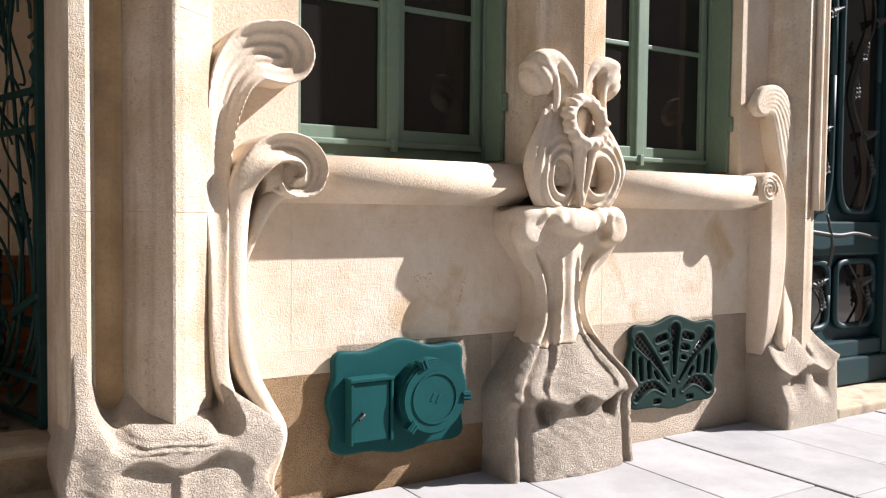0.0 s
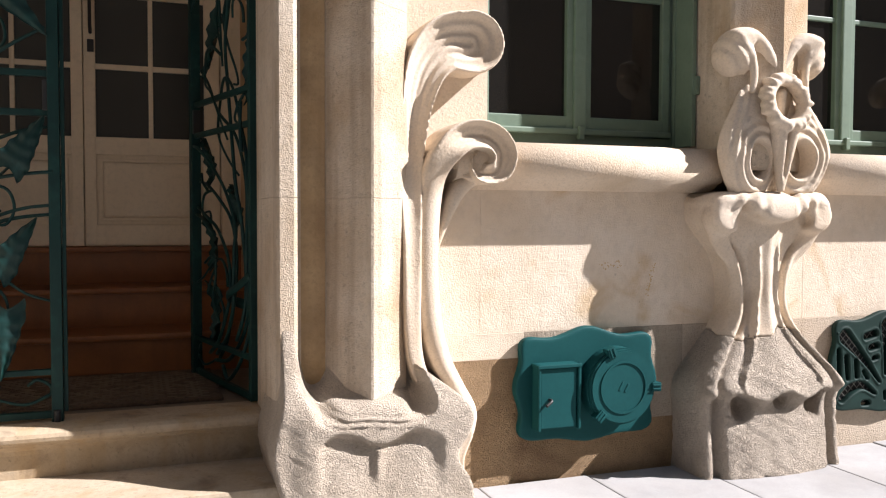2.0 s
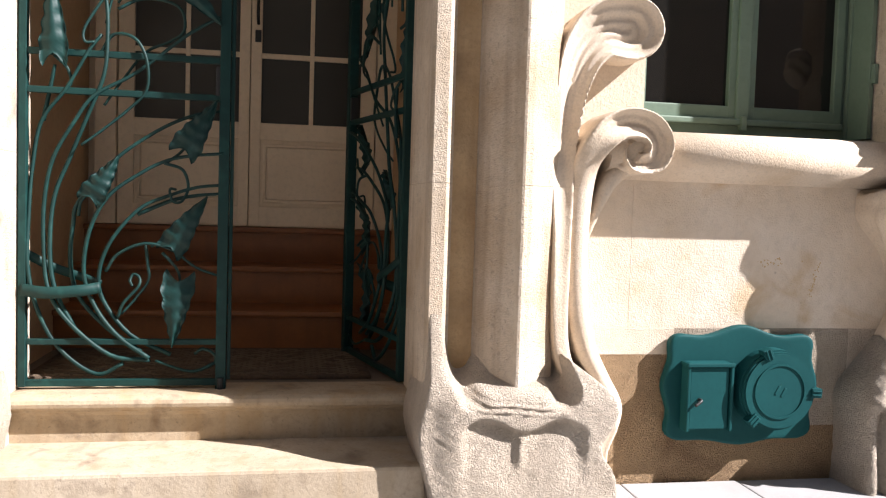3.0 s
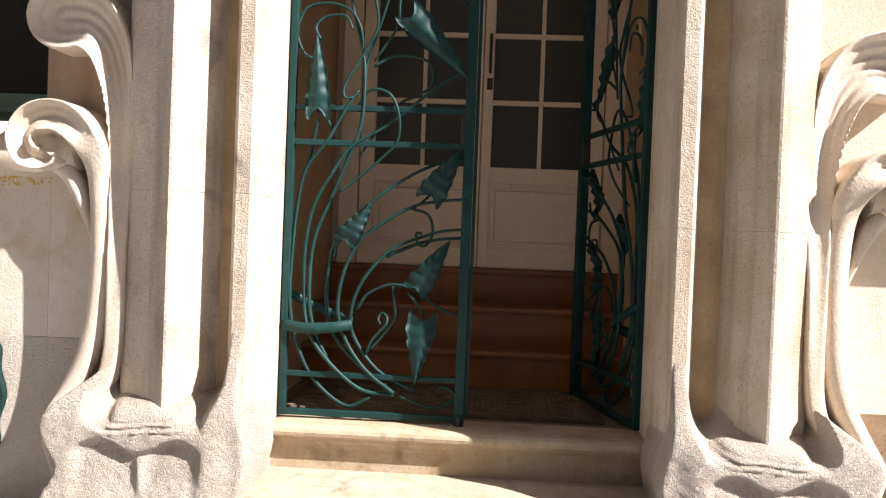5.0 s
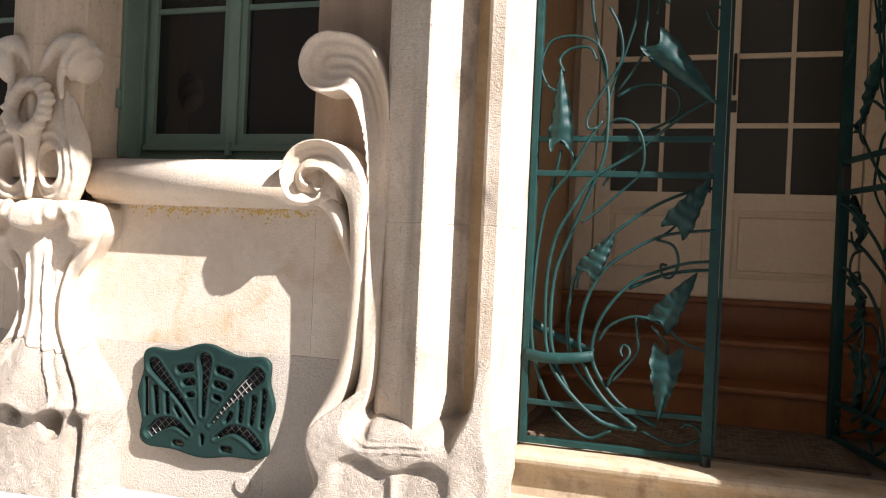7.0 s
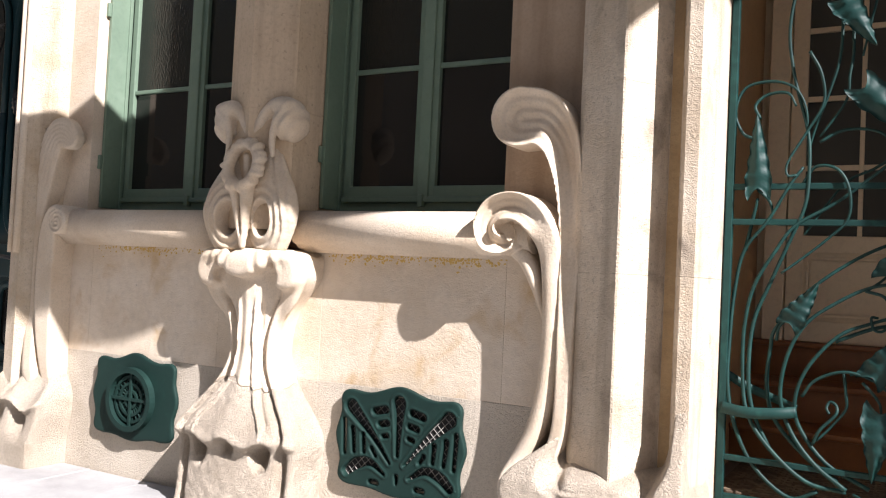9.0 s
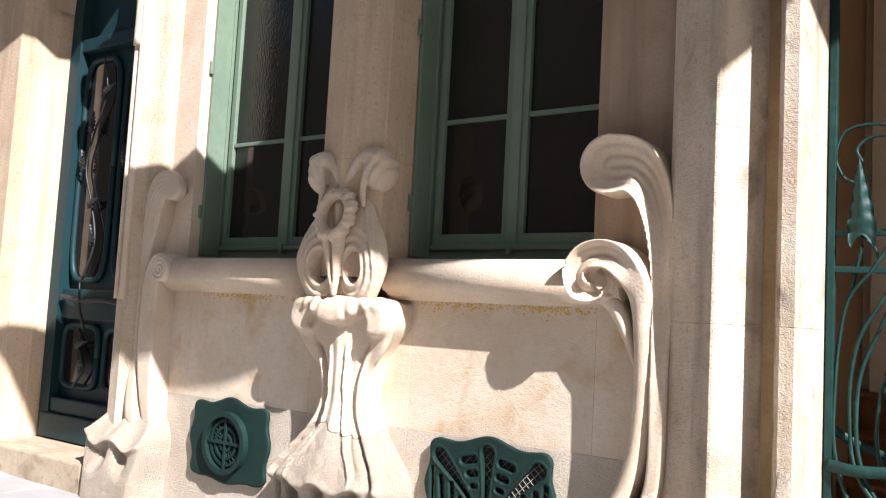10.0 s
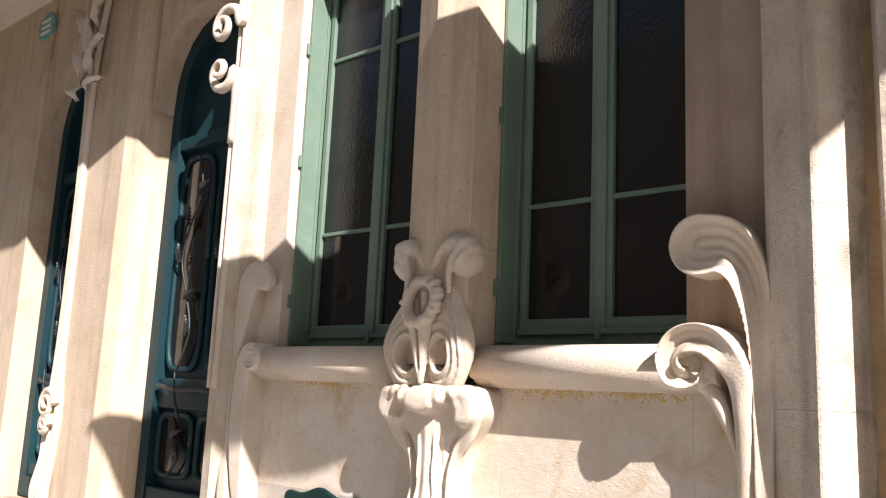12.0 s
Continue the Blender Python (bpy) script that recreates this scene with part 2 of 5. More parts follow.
def smooth_line(pts, n=10):
    """Catmull-Rom through points of any dimension."""
    p = np.array(pts, float)
    p = np.vstack([2 * p[0] - p[1], p, 2 * p[-1] - p[-2]])
    out = []
    for i in range(1, len(p) - 2):
        for k in range(n):
            t = k / n
            a, b, c, d = p[i - 1:i + 3]
            out.append(0.5 * (2 * b + (c - a) * t + (2 * a - 5 * b + 4 * c - d) * t * t + (3 * b - a - 3 * c + d) * t ** 3))
    out.append(p[-2])
    return np.array(out)


def tube(bm, pts, r0, r1=None, sides=7, n=8, flat=1.0):
    """A round bar along a smooth line; r0 to r1 thick."""
    r1 = r0 if r1 is None else r1
    line = smooth_line(pts, n)
    m = len(line)
    tan = np.gradient(line, axis=0)
    tan /= np.linalg.norm(tan, axis=1)[:, None] + 1e-9
    up = np.array((0.0, 1.0, 0.0))
    if abs(tan[0] @ up) > 0.9:
        up = np.array((1.0, 0.0, 0.0))
    rings = []
    for i in range(m):
        a = up - tan[i] * (up @ tan[i])
        a /= np.linalg.norm(a) + 1e-9
        b = np.cross(tan[i], a)
        up = a
        r = r0 + (r1 - r0) * i / (m - 1)
        rings.append([bm.verts.new(line[i] + r * (flat * math.cos(q) * a + math.sin(q) * b)) for q in np.linspace(0, 2 * math.pi, sides, endpoint=False)])
    for i in range(m - 1):
        for k in range(sides):
            f = bm.faces.new((rings[i][k], rings[i][(k + 1) % sides], rings[i + 1][(k + 1) % sides], rings[i + 1][k]))
            f.smooth = True
    bm.faces.new(rings[0][::-1]), bm.faces.new(rings[-1])
    return bm


# ---- carved stone: a solid from a distance field ----
def carve(name, field, lo, hi, h, material, parent=None, mirror=1, zscale=1.0):
    """Meshes field(x, y, z) < 0 within a box by surface nets. mirror: -1 for the other side of the door."""
    ax = [np.arange(a, b + h * 0.5, h) for a, b in zip(lo, hi)]
    X, Y, Z = np.meshgrid(*ax, indexing="ij", sparse=True)
    v = np.array(np.broadcast_to(field(X, Y, Z), (len(ax[0]), len(ax[1]), len(ax[2]))), float)
    for i in range(3):
        s = [slice(None)] * 3
        for e in (0, -1):
            s[i] = e
            v[tuple(s)] = np.maximum(v[tuple(s)], h * 0.3)
    ins = v < 0
    n = np.array(v.shape) - 1
    acc, cnt = np.zeros((*n, 3)), np.zeros(n)
    off = [(i, j, k) for i in (0, 1) for j in (0, 1) for k in (0, 1)]

    def cut(o):
        return tuple(slice(o[i], o[i] + n[i]) for i in range(3))
    for a in off:
        for axis in range(3):
            if a[axis]:
                continue
            b = tuple(a[i] + (i == axis) for i in range(3))
            va, vb = v[cut(a)], v[cut(b)]
            hit = ins[cut(a)] != ins[cut(b)]
            t = np.where(hit, va / np.where(hit, va - vb, 1), 0)
            for i in range(3):
                acc[..., i] += np.where(hit, a[i] + (t if i == axis else 0), 0)
            cnt += hit
    act = cnt > 0
    idx = -np.ones(n, int)
    idx[act] = np.arange(act.sum())
    co = np.argwhere(act) + acc[act] / cnt[act][:, None]
    co = co * h + np.array(lo)
    faces = []
    for axis in range(3):
        o1, o2 = [(1, 2), (2, 0), (0, 1)][axis]
        sl = [slice(1, None)] * 3
        sl[axis] = slice(0, n[axis])
        g = [slice(1, n[i]) for i in range(3)]
        g[axis] = slice(0, n[axis])
        A = ins[tuple(g)]
        g2 = list(g)
        g2[axis] = slice(1, n[axis] + 1)
        B = ins[tuple(g2)]
        e = np.argwhere(A != B)
        if not len(e):
            continue
        base = e.copy()
        for i in range(3):
            if i != axis:
                base[:, i] += 1
        sign = A[tuple(e.T)]

        def cell(d1, d2):
            q = base.copy()
            q[:, o1] -= d1
            q[:, o2] -= d2
            return idx[tuple(q.T)]
        quad = np.stack([cell(1, 1), cell(0, 1), cell(0, 0), cell(1, 0)], 1)
        quad[~sign] = quad[~sign][:, ::-1]
        faces.append(quad)
    faces = np.vstack(faces)
    faces = faces[(faces >= 0).all(1)]
    co[:, 2] *= zscale
    if mirror < 0:
        co[:, 0] *= -1
        faces = faces[:, ::-1]
    me = bpy.data.meshes.new(name)
    me.vertices.add(len(co))
    me.vertices.foreach_set("co", co.astype(np.float32).ravel())
    me.loops.add(faces.size)
    me.loops.foreach_set("vertex_index", faces.astype(np.int32).ravel())
    me.polygons.add(len(faces))
    me.polygons.foreach_set("loop_start", np.arange(0, faces.size, 4, dtype=np.int32))
    me.polygons.foreach_set("loop_total", np.full(len(faces), 4, np.int32))
    me.update(calc_edges=True)
    me.polygons.foreach_set("use_smooth", np.ones(len(faces), bool))
    me.validate()
    me.materials.append(material)
    ob = new(name, me)
    ob.parent = parent
    return ob


def smin(a, b, k):
    q = np.clip(0.5 + 0.5 * (b - a) / k, 0, 1)
    return b + (a - b) * q - k * q * (1 - q)


def smax(a, b, k):
    return -smin(-a, -b, k)


def ribbon(pts, X, Z, n=6):
    """Distance in the (x, z) plane to a smooth line of rows (x, z, half width): the distance beyond its edge, the place across (-1 to 1 on the
    band) and the place along it (0 to 1)."""
    line = smooth_line(pts, n)
    best = np.full(np.broadcast_shapes(X.shape, Z.shape), 9.0)
    across, along = np.zeros(best.shape), np.zeros(best.shape)
    m = len(line) - 1
    for i in range(m):
        (ax_, az, ar), (bx, bz, br) = line[i], line[i + 1]
        dx, dz = bx - ax_, bz - az
        t = np.clip(((X - ax_) * dx + (Z - az) * dz) / (dx * dx + dz * dz + 1e-12), 0, 1)
        px, pz, r = X - ax_ - t * dx, Z - az - t * dz, ar + t * (br - ar)
        dist = np.hypot(px, pz)
        d = dist - r
        side = np.sign(px * dz - pz * dx)
        new_ = d < best
        best = np.where(new_, d, best)
        across = np.where(new_, side * dist / r, across)
        along = np.where(new_, (i + t) / m, along)
    return best, across, along


def step(a, b, q):
    t = np.clip((q - a) / (b - a), 0, 1)
    return t * t * (3 - 2 * t)


# ---- the street ----
WALL = 0.05            # face of the wall panels
MID = 2.61             # middle of a bay, from the middle of the entrance
TOP = 6.5
OPEN = 0.67            # half width of the entrance

ground = tagged(part("ground", boxes((-60, 60, -60, 12, -0.5, -0.14)), ASPHALT), "grey asphalt street in front of the house", "road", kind="structure")
pavement = tagged(part("pavement", boxes((-30, 30, -3.6, 0.4, -0.139, -0.008)), JOINT), "pale stone slab pavement with dark joints along the house", "pavement", kind="structure")
# unseen wall added across the street, for warm bounce and pane reflections
opposite = tagged(part("wall_opposite", boxes((-30, 30, -10.4, -10, -0.14, 8.5)), BOUNCE_WALL), "unseen plain ochre wall added across the street to bounce light", "wall", kind="structure")

# ---- house wall: the large masses ----
wall = tagged(thing("wall_front", "cream limestone house front with carved scrolls", "wall"), kind="structure")


def wall_mass(name, s, u0, u1, z0, z1, y0=WALL + 0.02, y1=0.45, m=STONE):
    return part(name, boxes((s * u0, s * u1, y0, y1, z0, z1)), m, wall)


W1, W2 = (1.465, 2.425), (2.80, 3.85)      # the two windows of a bay
OUT = {-1: 0.06, 1: 0.0}                   # the left bay is a little longer
WTOP = 3.75
FAR0, FAR1 = 4.40, 5.52                    # the next doorway
COURSES = (-0.1, 1.12, 1.78, 2.44, 3.08, WTOP)


def stones(name, plan, s, zs, low=-1.0, m=None):
    """One upright member of the wall, in courses with fine joints."""
    for a, b in zip(COURSES, COURSES[1:]):
        if b < low:
            continue
        a = max(a, low)
        part(name, prism([(s * x, y) for x, y in plan], a * zs + 0.0006, b * zs - 0.0006 if b < WTOP else WTOP), m or STONE_PIL, wall)


for s, zs in ((-1, 1.0), (1, 0.945)):
    zw = 1.34 * zs
    wall_mass("wall_below_windows", s, 1.05, 4.2, -0.1, zw)
    # left strip: stained stone with its shade in the colour; right strip plain
    wall_mass("wall_core", s, 1.05, W1[0], zw, WTOP, WALL, m=STONE_STAIN_SHADE if s < 0 else STONE)
    part("groove_face", prism([(s * 0.760, -0.0193), (s * 0.775, -0.0195), (s * (0.829 + 0.022 * s), -0.0195), (s * (0.829 + 0.022 * s), 0.0), (s * 0.760, 0.0)], 0.3, WTOP), STONE_OCHRE, wall)
    wall_mass("wall_core", s, W1[1] + 0.02, W2[0] - 0.02, zw, WTOP, 0.29)
    wall_mass("wall_core", s, W2[1] + OUT[s], 4.12 + OUT[s], zw, WTOP, WALL)
    wall_mass("wall_over_windows", s, 0.0, 4.35, WTOP, TOP, WALL)
    # entrance side: jamb, groove and prow-shaped pilaster in one plan
    k = 0.022 * s
    stones("entrance_pilaster", [(OPEN + 0.01, 0.45), (OPEN, 0.30), (0.676, -0.11), (0.684, -0.128), (0.728, -0.13), (0.742, -0.115), (0.757, -0.03), (0.775, -0.015), (0.832 + k, -0.015),
                                 (0.944 + k, -0.183), (0.952 + k, -0.185), (0.962 + k, -0.180), (1.098, -0.085), (1.124, -0.058), (1.136, 0.05), (1.08, 0.45)], s, zs, m=STONE_BLACK if s < 0 else STONE_PIL)
    # prow of the mullion between the windows
    # the left one takes the darker stone, its shade put into the colour
    stones("mullion", [(W1[1], -0.085), (W1[1] + 0.012, -0.095), (MID, -0.168), (W2[0] - 0.012, -0.095), (W2[0], -0.085), (W2[0], 0.3), (W1[1], 0.3)], s, zs, 1.25, STONE_SHADE_TONE if s < 0 else STONE_PIL)
    # end pilaster beside the next doorway
    stones("end_pilaster", [(x + OUT[s] * (x < 4.33), y) for x, y in ((4.05, WALL), (4.08, 0.0), (4.16, -0.06), (4.20, -0.09), (4.30, -0.07), (4.36, 0.02), (FAR0, 0.08), (FAR0, 0.45), (4.05, 0.45))], s, zs)

# unseen projecting slab, added high over the entrance to shade the bay beside it
balcony = tagged(part("balcony", prism([(-0.80, WALL), (-1.0, -0.49), (-1.16, -0.663), (-1.295, -0.765), (-1.47, -0.93), (-1.70, -1.10), (-2.13, -1.67), (-1.0, -1.74), (0.2, -1.62), (1.0, -1.40), (1.42, -1.26), (1.34, -1.0), (1.5, -0.5), (1.55, WALL)], 4.0, 4.05), STONE),
                 "unseen limestone slab added over the entrance to cast shade", "balcony", kind="structure")

# ---- carved pieces, in the plan of one bay (x out from the entrance) ----
BIG = [(1.215, 0.40, 0.022), (1.175, 0.455, 0.026), (1.143, 0.56, 0.028), (1.134, 0.72, 0.030), (1.136, 1.0, 0.034), (1.135, 1.25, 0.045), (1.155, 1.45, 0.055), (1.195, 1.60, 0.075), (1.27, 1.685, 0.10),
       (1.36, 1.695, 0.115)]
LOW = [(1.305, 0.06, 0.018), (1.285, 0.17, 0.022), (1.315, 0.27, 0.026), (1.335, 0.345, 0.030), (1.30, 0.43, 0.032), (1.250, 0.53, 0.036), (1.215, 0.66, 0.038), (1.199, 0.84, 0.038), (1.200, 1.0, 0.039), (1.207, 1.12, 0.041),
       (1.22, 1.23, 0.045), (1.265, 1.31, 0.05), (1.33, 1.352, 0.052), (1.41, 1.345, 0.05), (1.455, 1.29, 0.045), (1.44, 1.225, 0.04), (1.385, 1.215, 0.034),
       (1.37, 1.255, 0.028), (1.395, 1.28, 0.022)]
BIG_FAR = [(3.885, 1.715, 0.060), (3.935, 1.745, 0.078), (4.01, 1.735, 0.088), (4.075, 1.66, 0.100), (4.125, 1.54, 0.105), (4.165, 1.38, 0.098), (4.19, 1.18, 0.082), (4.195, 0.98, 0.072), (4.17, 0.80, 0.066), (4.125, 0.62, 0.060),
           (4.08, 0.46, 0.060)]
LOW_FAR = [(3.865, 1.265, 0.040), (3.885, 1.300, 0.050), (3.935, 1.300, 0.056), (3.982, 1.225, 0.062), (4.005, 1.10, 0.066), (4.010, 0.90, 0.066), (3.995, 0.70, 0.058), (3.975, 0.56, 0.045), (3.965, 0.44, 0.034), (3.97, 0.34, 0.024)]
LEAF = [(1.40, 1.22, 0.03), (1.32, 1.16, 0.03), (1.27, 1.05, 0.022), (1.235, 0.92, 0.014), (1.22, 0.80, 0.006)]


def upper_field(X, Y, Z):
    d, a, t = ribbon(BIG, X, Z)
    head = step(0.55, 0.85, t)
    front = -0.088 - 0.020 * step(0.55, 0.35, t) + 0.055 * (1 - np.clip(a * a, 0, 1)) * step(0.25, 0.8, t) - 0.025 * step(0.2, 0.0, t) + 0.005 * np.cos(a * 17) * head
    return smax(smax(d, front - Y, 0.014), Y - 0.09, 0.005)


def upper_far_field(X, Y, Z):
    """Broad fluted blade that bends over towards the window and curls at its tip."""
    d, a, t = ribbon(BIG_FAR, X, Z)
    front = -0.045 - 0.018 * step(0.45, 0.12, t) + 0.030 * np.clip(-a, 0, 1) ** 2 * step(0.1, 0.4, t) - 0.05 * step(0.8, 1.0, t) + 0.0020 * np.cos(a * 22) * step(0.75, 0.35, t)
    d = d + 0.95 * np.maximum(Y + 0.015, 0) * step(0.38, 0.15, t)
    return smax(smax(d, front - Y, 0.016), Y - 0.09, 0.005)


def lower_far_field(X, Y, Z):
    d, a, t = ribbon(LOW_FAR, X, Z)
    ang = np.arctan2(Z - 1.27, X - 3.88)
    r = np.hypot(X - 3.88, Z - 1.27)
    front = -0.105 + 0.03 * step(0.10, 0.5, t) + 0.0045 * np.cos(a * 13) * step(0.35, 0.15, t) + 0.03 * step(0.75, 1.0, t)
    g = smax(d, front - Y, 0.012)
    eye = smax(r - 0.066, -0.112 + 0.006 * np.cos(r * 260 - ang) - Y, 0.010)
    return smax(smin(g, eye, 0.008), Y - 0.09, 0.005)


def lower_field(X, Y, Z):
    d, a, t = ribbon(LOW, X, Z)
    head = step(0.56, 0.70, t)
    mid = step(0.10, 0.24, t) * step(0.62, 0.50, t)
    front = -0.150 + mid * (0.058 + 0.020 * np.clip(a * a, 0, 1)) + (0.012 + 0.032 * head) * (1 - np.clip(a * a, 0, 1)) * (1 - mid) + 0.0045 * np.cos(a * 11) * head + 0.05 * step(0.82, 1.0, t)
    g = smax(d, front - Y, 0.012)
    hub = np.hypot(X - 1.39, Z - 1.275) - 0.10
    ang = np.arctan2(Z - 1.245, X - 1.405)
    g = smin(g, smax(hub, -0.080 + 0.006 * np.cos(ang * 9) - Y, 0.012), 0.008)
    return smax(g, Y - 0.09, 0.005)


def tendril_field(X, Y, Z):
    d, a, t = ribbon(LEAF, X, Z)
    return smax(smax(d, -0.075 + 0.05 * step(0.3, 1.0, t) + 0.02 * a * a - Y, 0.010), Y - 0.09, 0.005)


def scroll(s, zs, far):
    """A pair of scrolls beside a window: tall one behind, low one in front, a tendril under it."""
    sc = thing("scroll_carving", "pair of cream limestone scrolls curling beside the window", "stone carving", (0, 0, 0), "scroll carvings")
    if far:
        o = OUT[s]
        rows = (("upper_scroll", lambda X, Y, Z: upper_far_field(X - o, Y, Z), 3.78 + o, 4.33 + o, 0.36, 1.86), ("lower_scroll", lambda X, Y, Z: lower_far_field(X - o, Y, Z), 3.76 + o, 4.12 + o, 0.33, 1.40))
    else:
        rows = (("upper_scroll", upper_field, 1.04, 1.52, 0.34, 1.84), ("lower_scroll", lower_field, 1.12, 1.54, 0.02, 1.44), ("tendril", tendril_field, 1.18, 1.46, 0.76, 1.28))
    for name, fn, a, b, z0, z1 in rows:
        carve(name, fn, (a, -0.24, z0), (b, 0.10, z1), 0.0062, STONE, sc, s, zs)
    return sc


def lumps(X, Y, Z, f):
    """Uneven hand-cut surface: a few crossed waves."""
    return (np.sin(X * f + 2.1 * np.sin(Z * f * 0.7)) * np.sin(Z * f * 1.3 + 1.7 * np.sin(Y * f * 0.9 + X * f * 0.4)) + 0.6 * np.sin(X * f * 2.3 + Z * f * 1.1) * np.sin(Z * f * 2.7 - Y * f * 1.9)) / 1.6


def foot_field(X, Y, Z):
    """The flared foot under the entrance pilaster: the jamb runs down and round into a draped lip over a block with two niches."""
    left = 0.684 - 0.035 * np.exp(-((Z - 0.27) / 0.13) ** 2) + 0.015 * step(0.15, 0.0, Z)
    right = 1.10 + 0.21 * step(0.60, 0.36, Z) - 0.055 * np.exp(-((Z - 0.22) / 0.07) ** 2)
    lat = np.maximum(left - X, X - right)
    rim = 0.335 + 0.012 * np.sin(X * 17 + 0.5) + 0.02 * np.exp(-((X - 0.97) / 0.09) ** 2)
    inner = 0.729 + 0.05 * step(0.52, 0.36, Z)
    outer = 1.185 - 0.045 * step(0.40, 0.56, Z)
    side = smax(inner - X, X - outer, 0.02)
    bowl = smax(side, rim - Z, 0.09)
    deep = np.clip(-side / 0.16, 0, 1) ** 0.5 * np.clip((Z - rim) / 0.30, 0, 1) ** 1.35
    face = -0.127 - 0.102 * step(0.70, 0.37, Z) + 0.02 * step(0.78, 0.68, X) * step(0.5, 0.3, Z)
    hollow = np.exp(-((X - 0.805) / 0.045) ** 2) + np.exp(-((X - 1.125) / 0.036) ** 2)
    front = face + 0.12 * deep + 0.09 * step(0.405, 0.475, Z + 0.008 * np.sin(X * 37)) * np.clip(-side / 0.05, 0, 1) + 0.10 * hollow * step(rim + 0.005, rim + 0.075, Z) * np.clip(-side / 0.03, 0, 1)
    h = Z - (rim - 0.035) + 0.020 * np.cos((X - 0.985) * 26)
    apron = step(0.775, 0.82, X) * step(1.215, 1.17, X)
    cut = 0.022 * apron * step(0.006, -0.016, h) * step(-0.27, -0.03, h)
    for c, w in ((0.895, 0.060), (1.075, 0.055)):
        cut = cut + 0.012 * np.exp(-((X - c) / w) ** 4 - (np.minimum(h + 0.015, 0) / 0.04) ** 2) * step(0.004, -0.018, h)
    front = front + cut - 0.016 * np.exp(-((X - 0.985 - 0.06 * h) / 0.015) ** 2) * step(0.0, -0.03, h) * step(-0.17, -0.07, h)
    front = front - 0.012 * step(-0.10, -0.26, h)
    body = smax(lat, front - Y, 0.012)
    rings = 0.0050 * np.sin(bowl * 300 + 2 * np.sin(X * 9)) * step(0.035, 0.01, np.abs(bowl + 0.02)) * step(0.62, 0.45, Z)
    rough = 0.0022 * lumps(X, Y, Z, 70.0) * step(0.50, 0.34, Z)
    return smax(body + rings + rough, Y - 0.16, 0.01)


def far_foot_field(X, Y, Z):
    left = 4.07 - 0.14 * step(0.62, 0.34, Z) + 0.03 * step(0.3, 0.1, Z)
    right = 4.34 + 0.08 * np.exp(-((Z - 0.33) / 0.13) ** 2) + 0.06 * step(0.4, 0.0, Z)
    lat = np.maximum(left - X, X - right)
    lip = 0.315 + 0.025 * np.cos((X - 4.17) * 22) + 0.04 * step(4.28, 4.42, X)
    h = Z - lip
    front = np.where(h > 0, -0.185 + 0.22 * np.clip(h / 0.34, 0, 1) ** 0.7, -0.185 + 0.028 * step(0.0, -0.03, h) - 0.03 * step(-0.05, -0.2, h))
    for c in (4.09, 4.27):
        front = front + 0.045 * np.exp(-((X - c) / 0.05) ** 4 - (np.minimum(h + 0.05, 0) / 0.07) ** 2) * step(0.0, -0.03, h)
    d, a, t = ribbon([(4.17, 0.62, 0.012), (4.18, 0.5, 0.014), (4.22, 0.42, 0.02), (4.25, 0.36, 0.024)], X, Z)
    front = front + 0.03 * step(0.012, -0.012, d)
    return smax(smax(lat, front - Y, 0.03), Y - 0.12, 0.01)


def prof(Z, *rows):
    """A value given at heights, glided between them."""
    z, v = zip(*sorted(rows))
    g = np.linspace(z[0], z[-1], 160)
    w = np.convolve(np.pad(np.interp(g, z, v), 5, mode="edge"), np.ones(11) / 11, "valid")
    return np.interp(Z, g, w)


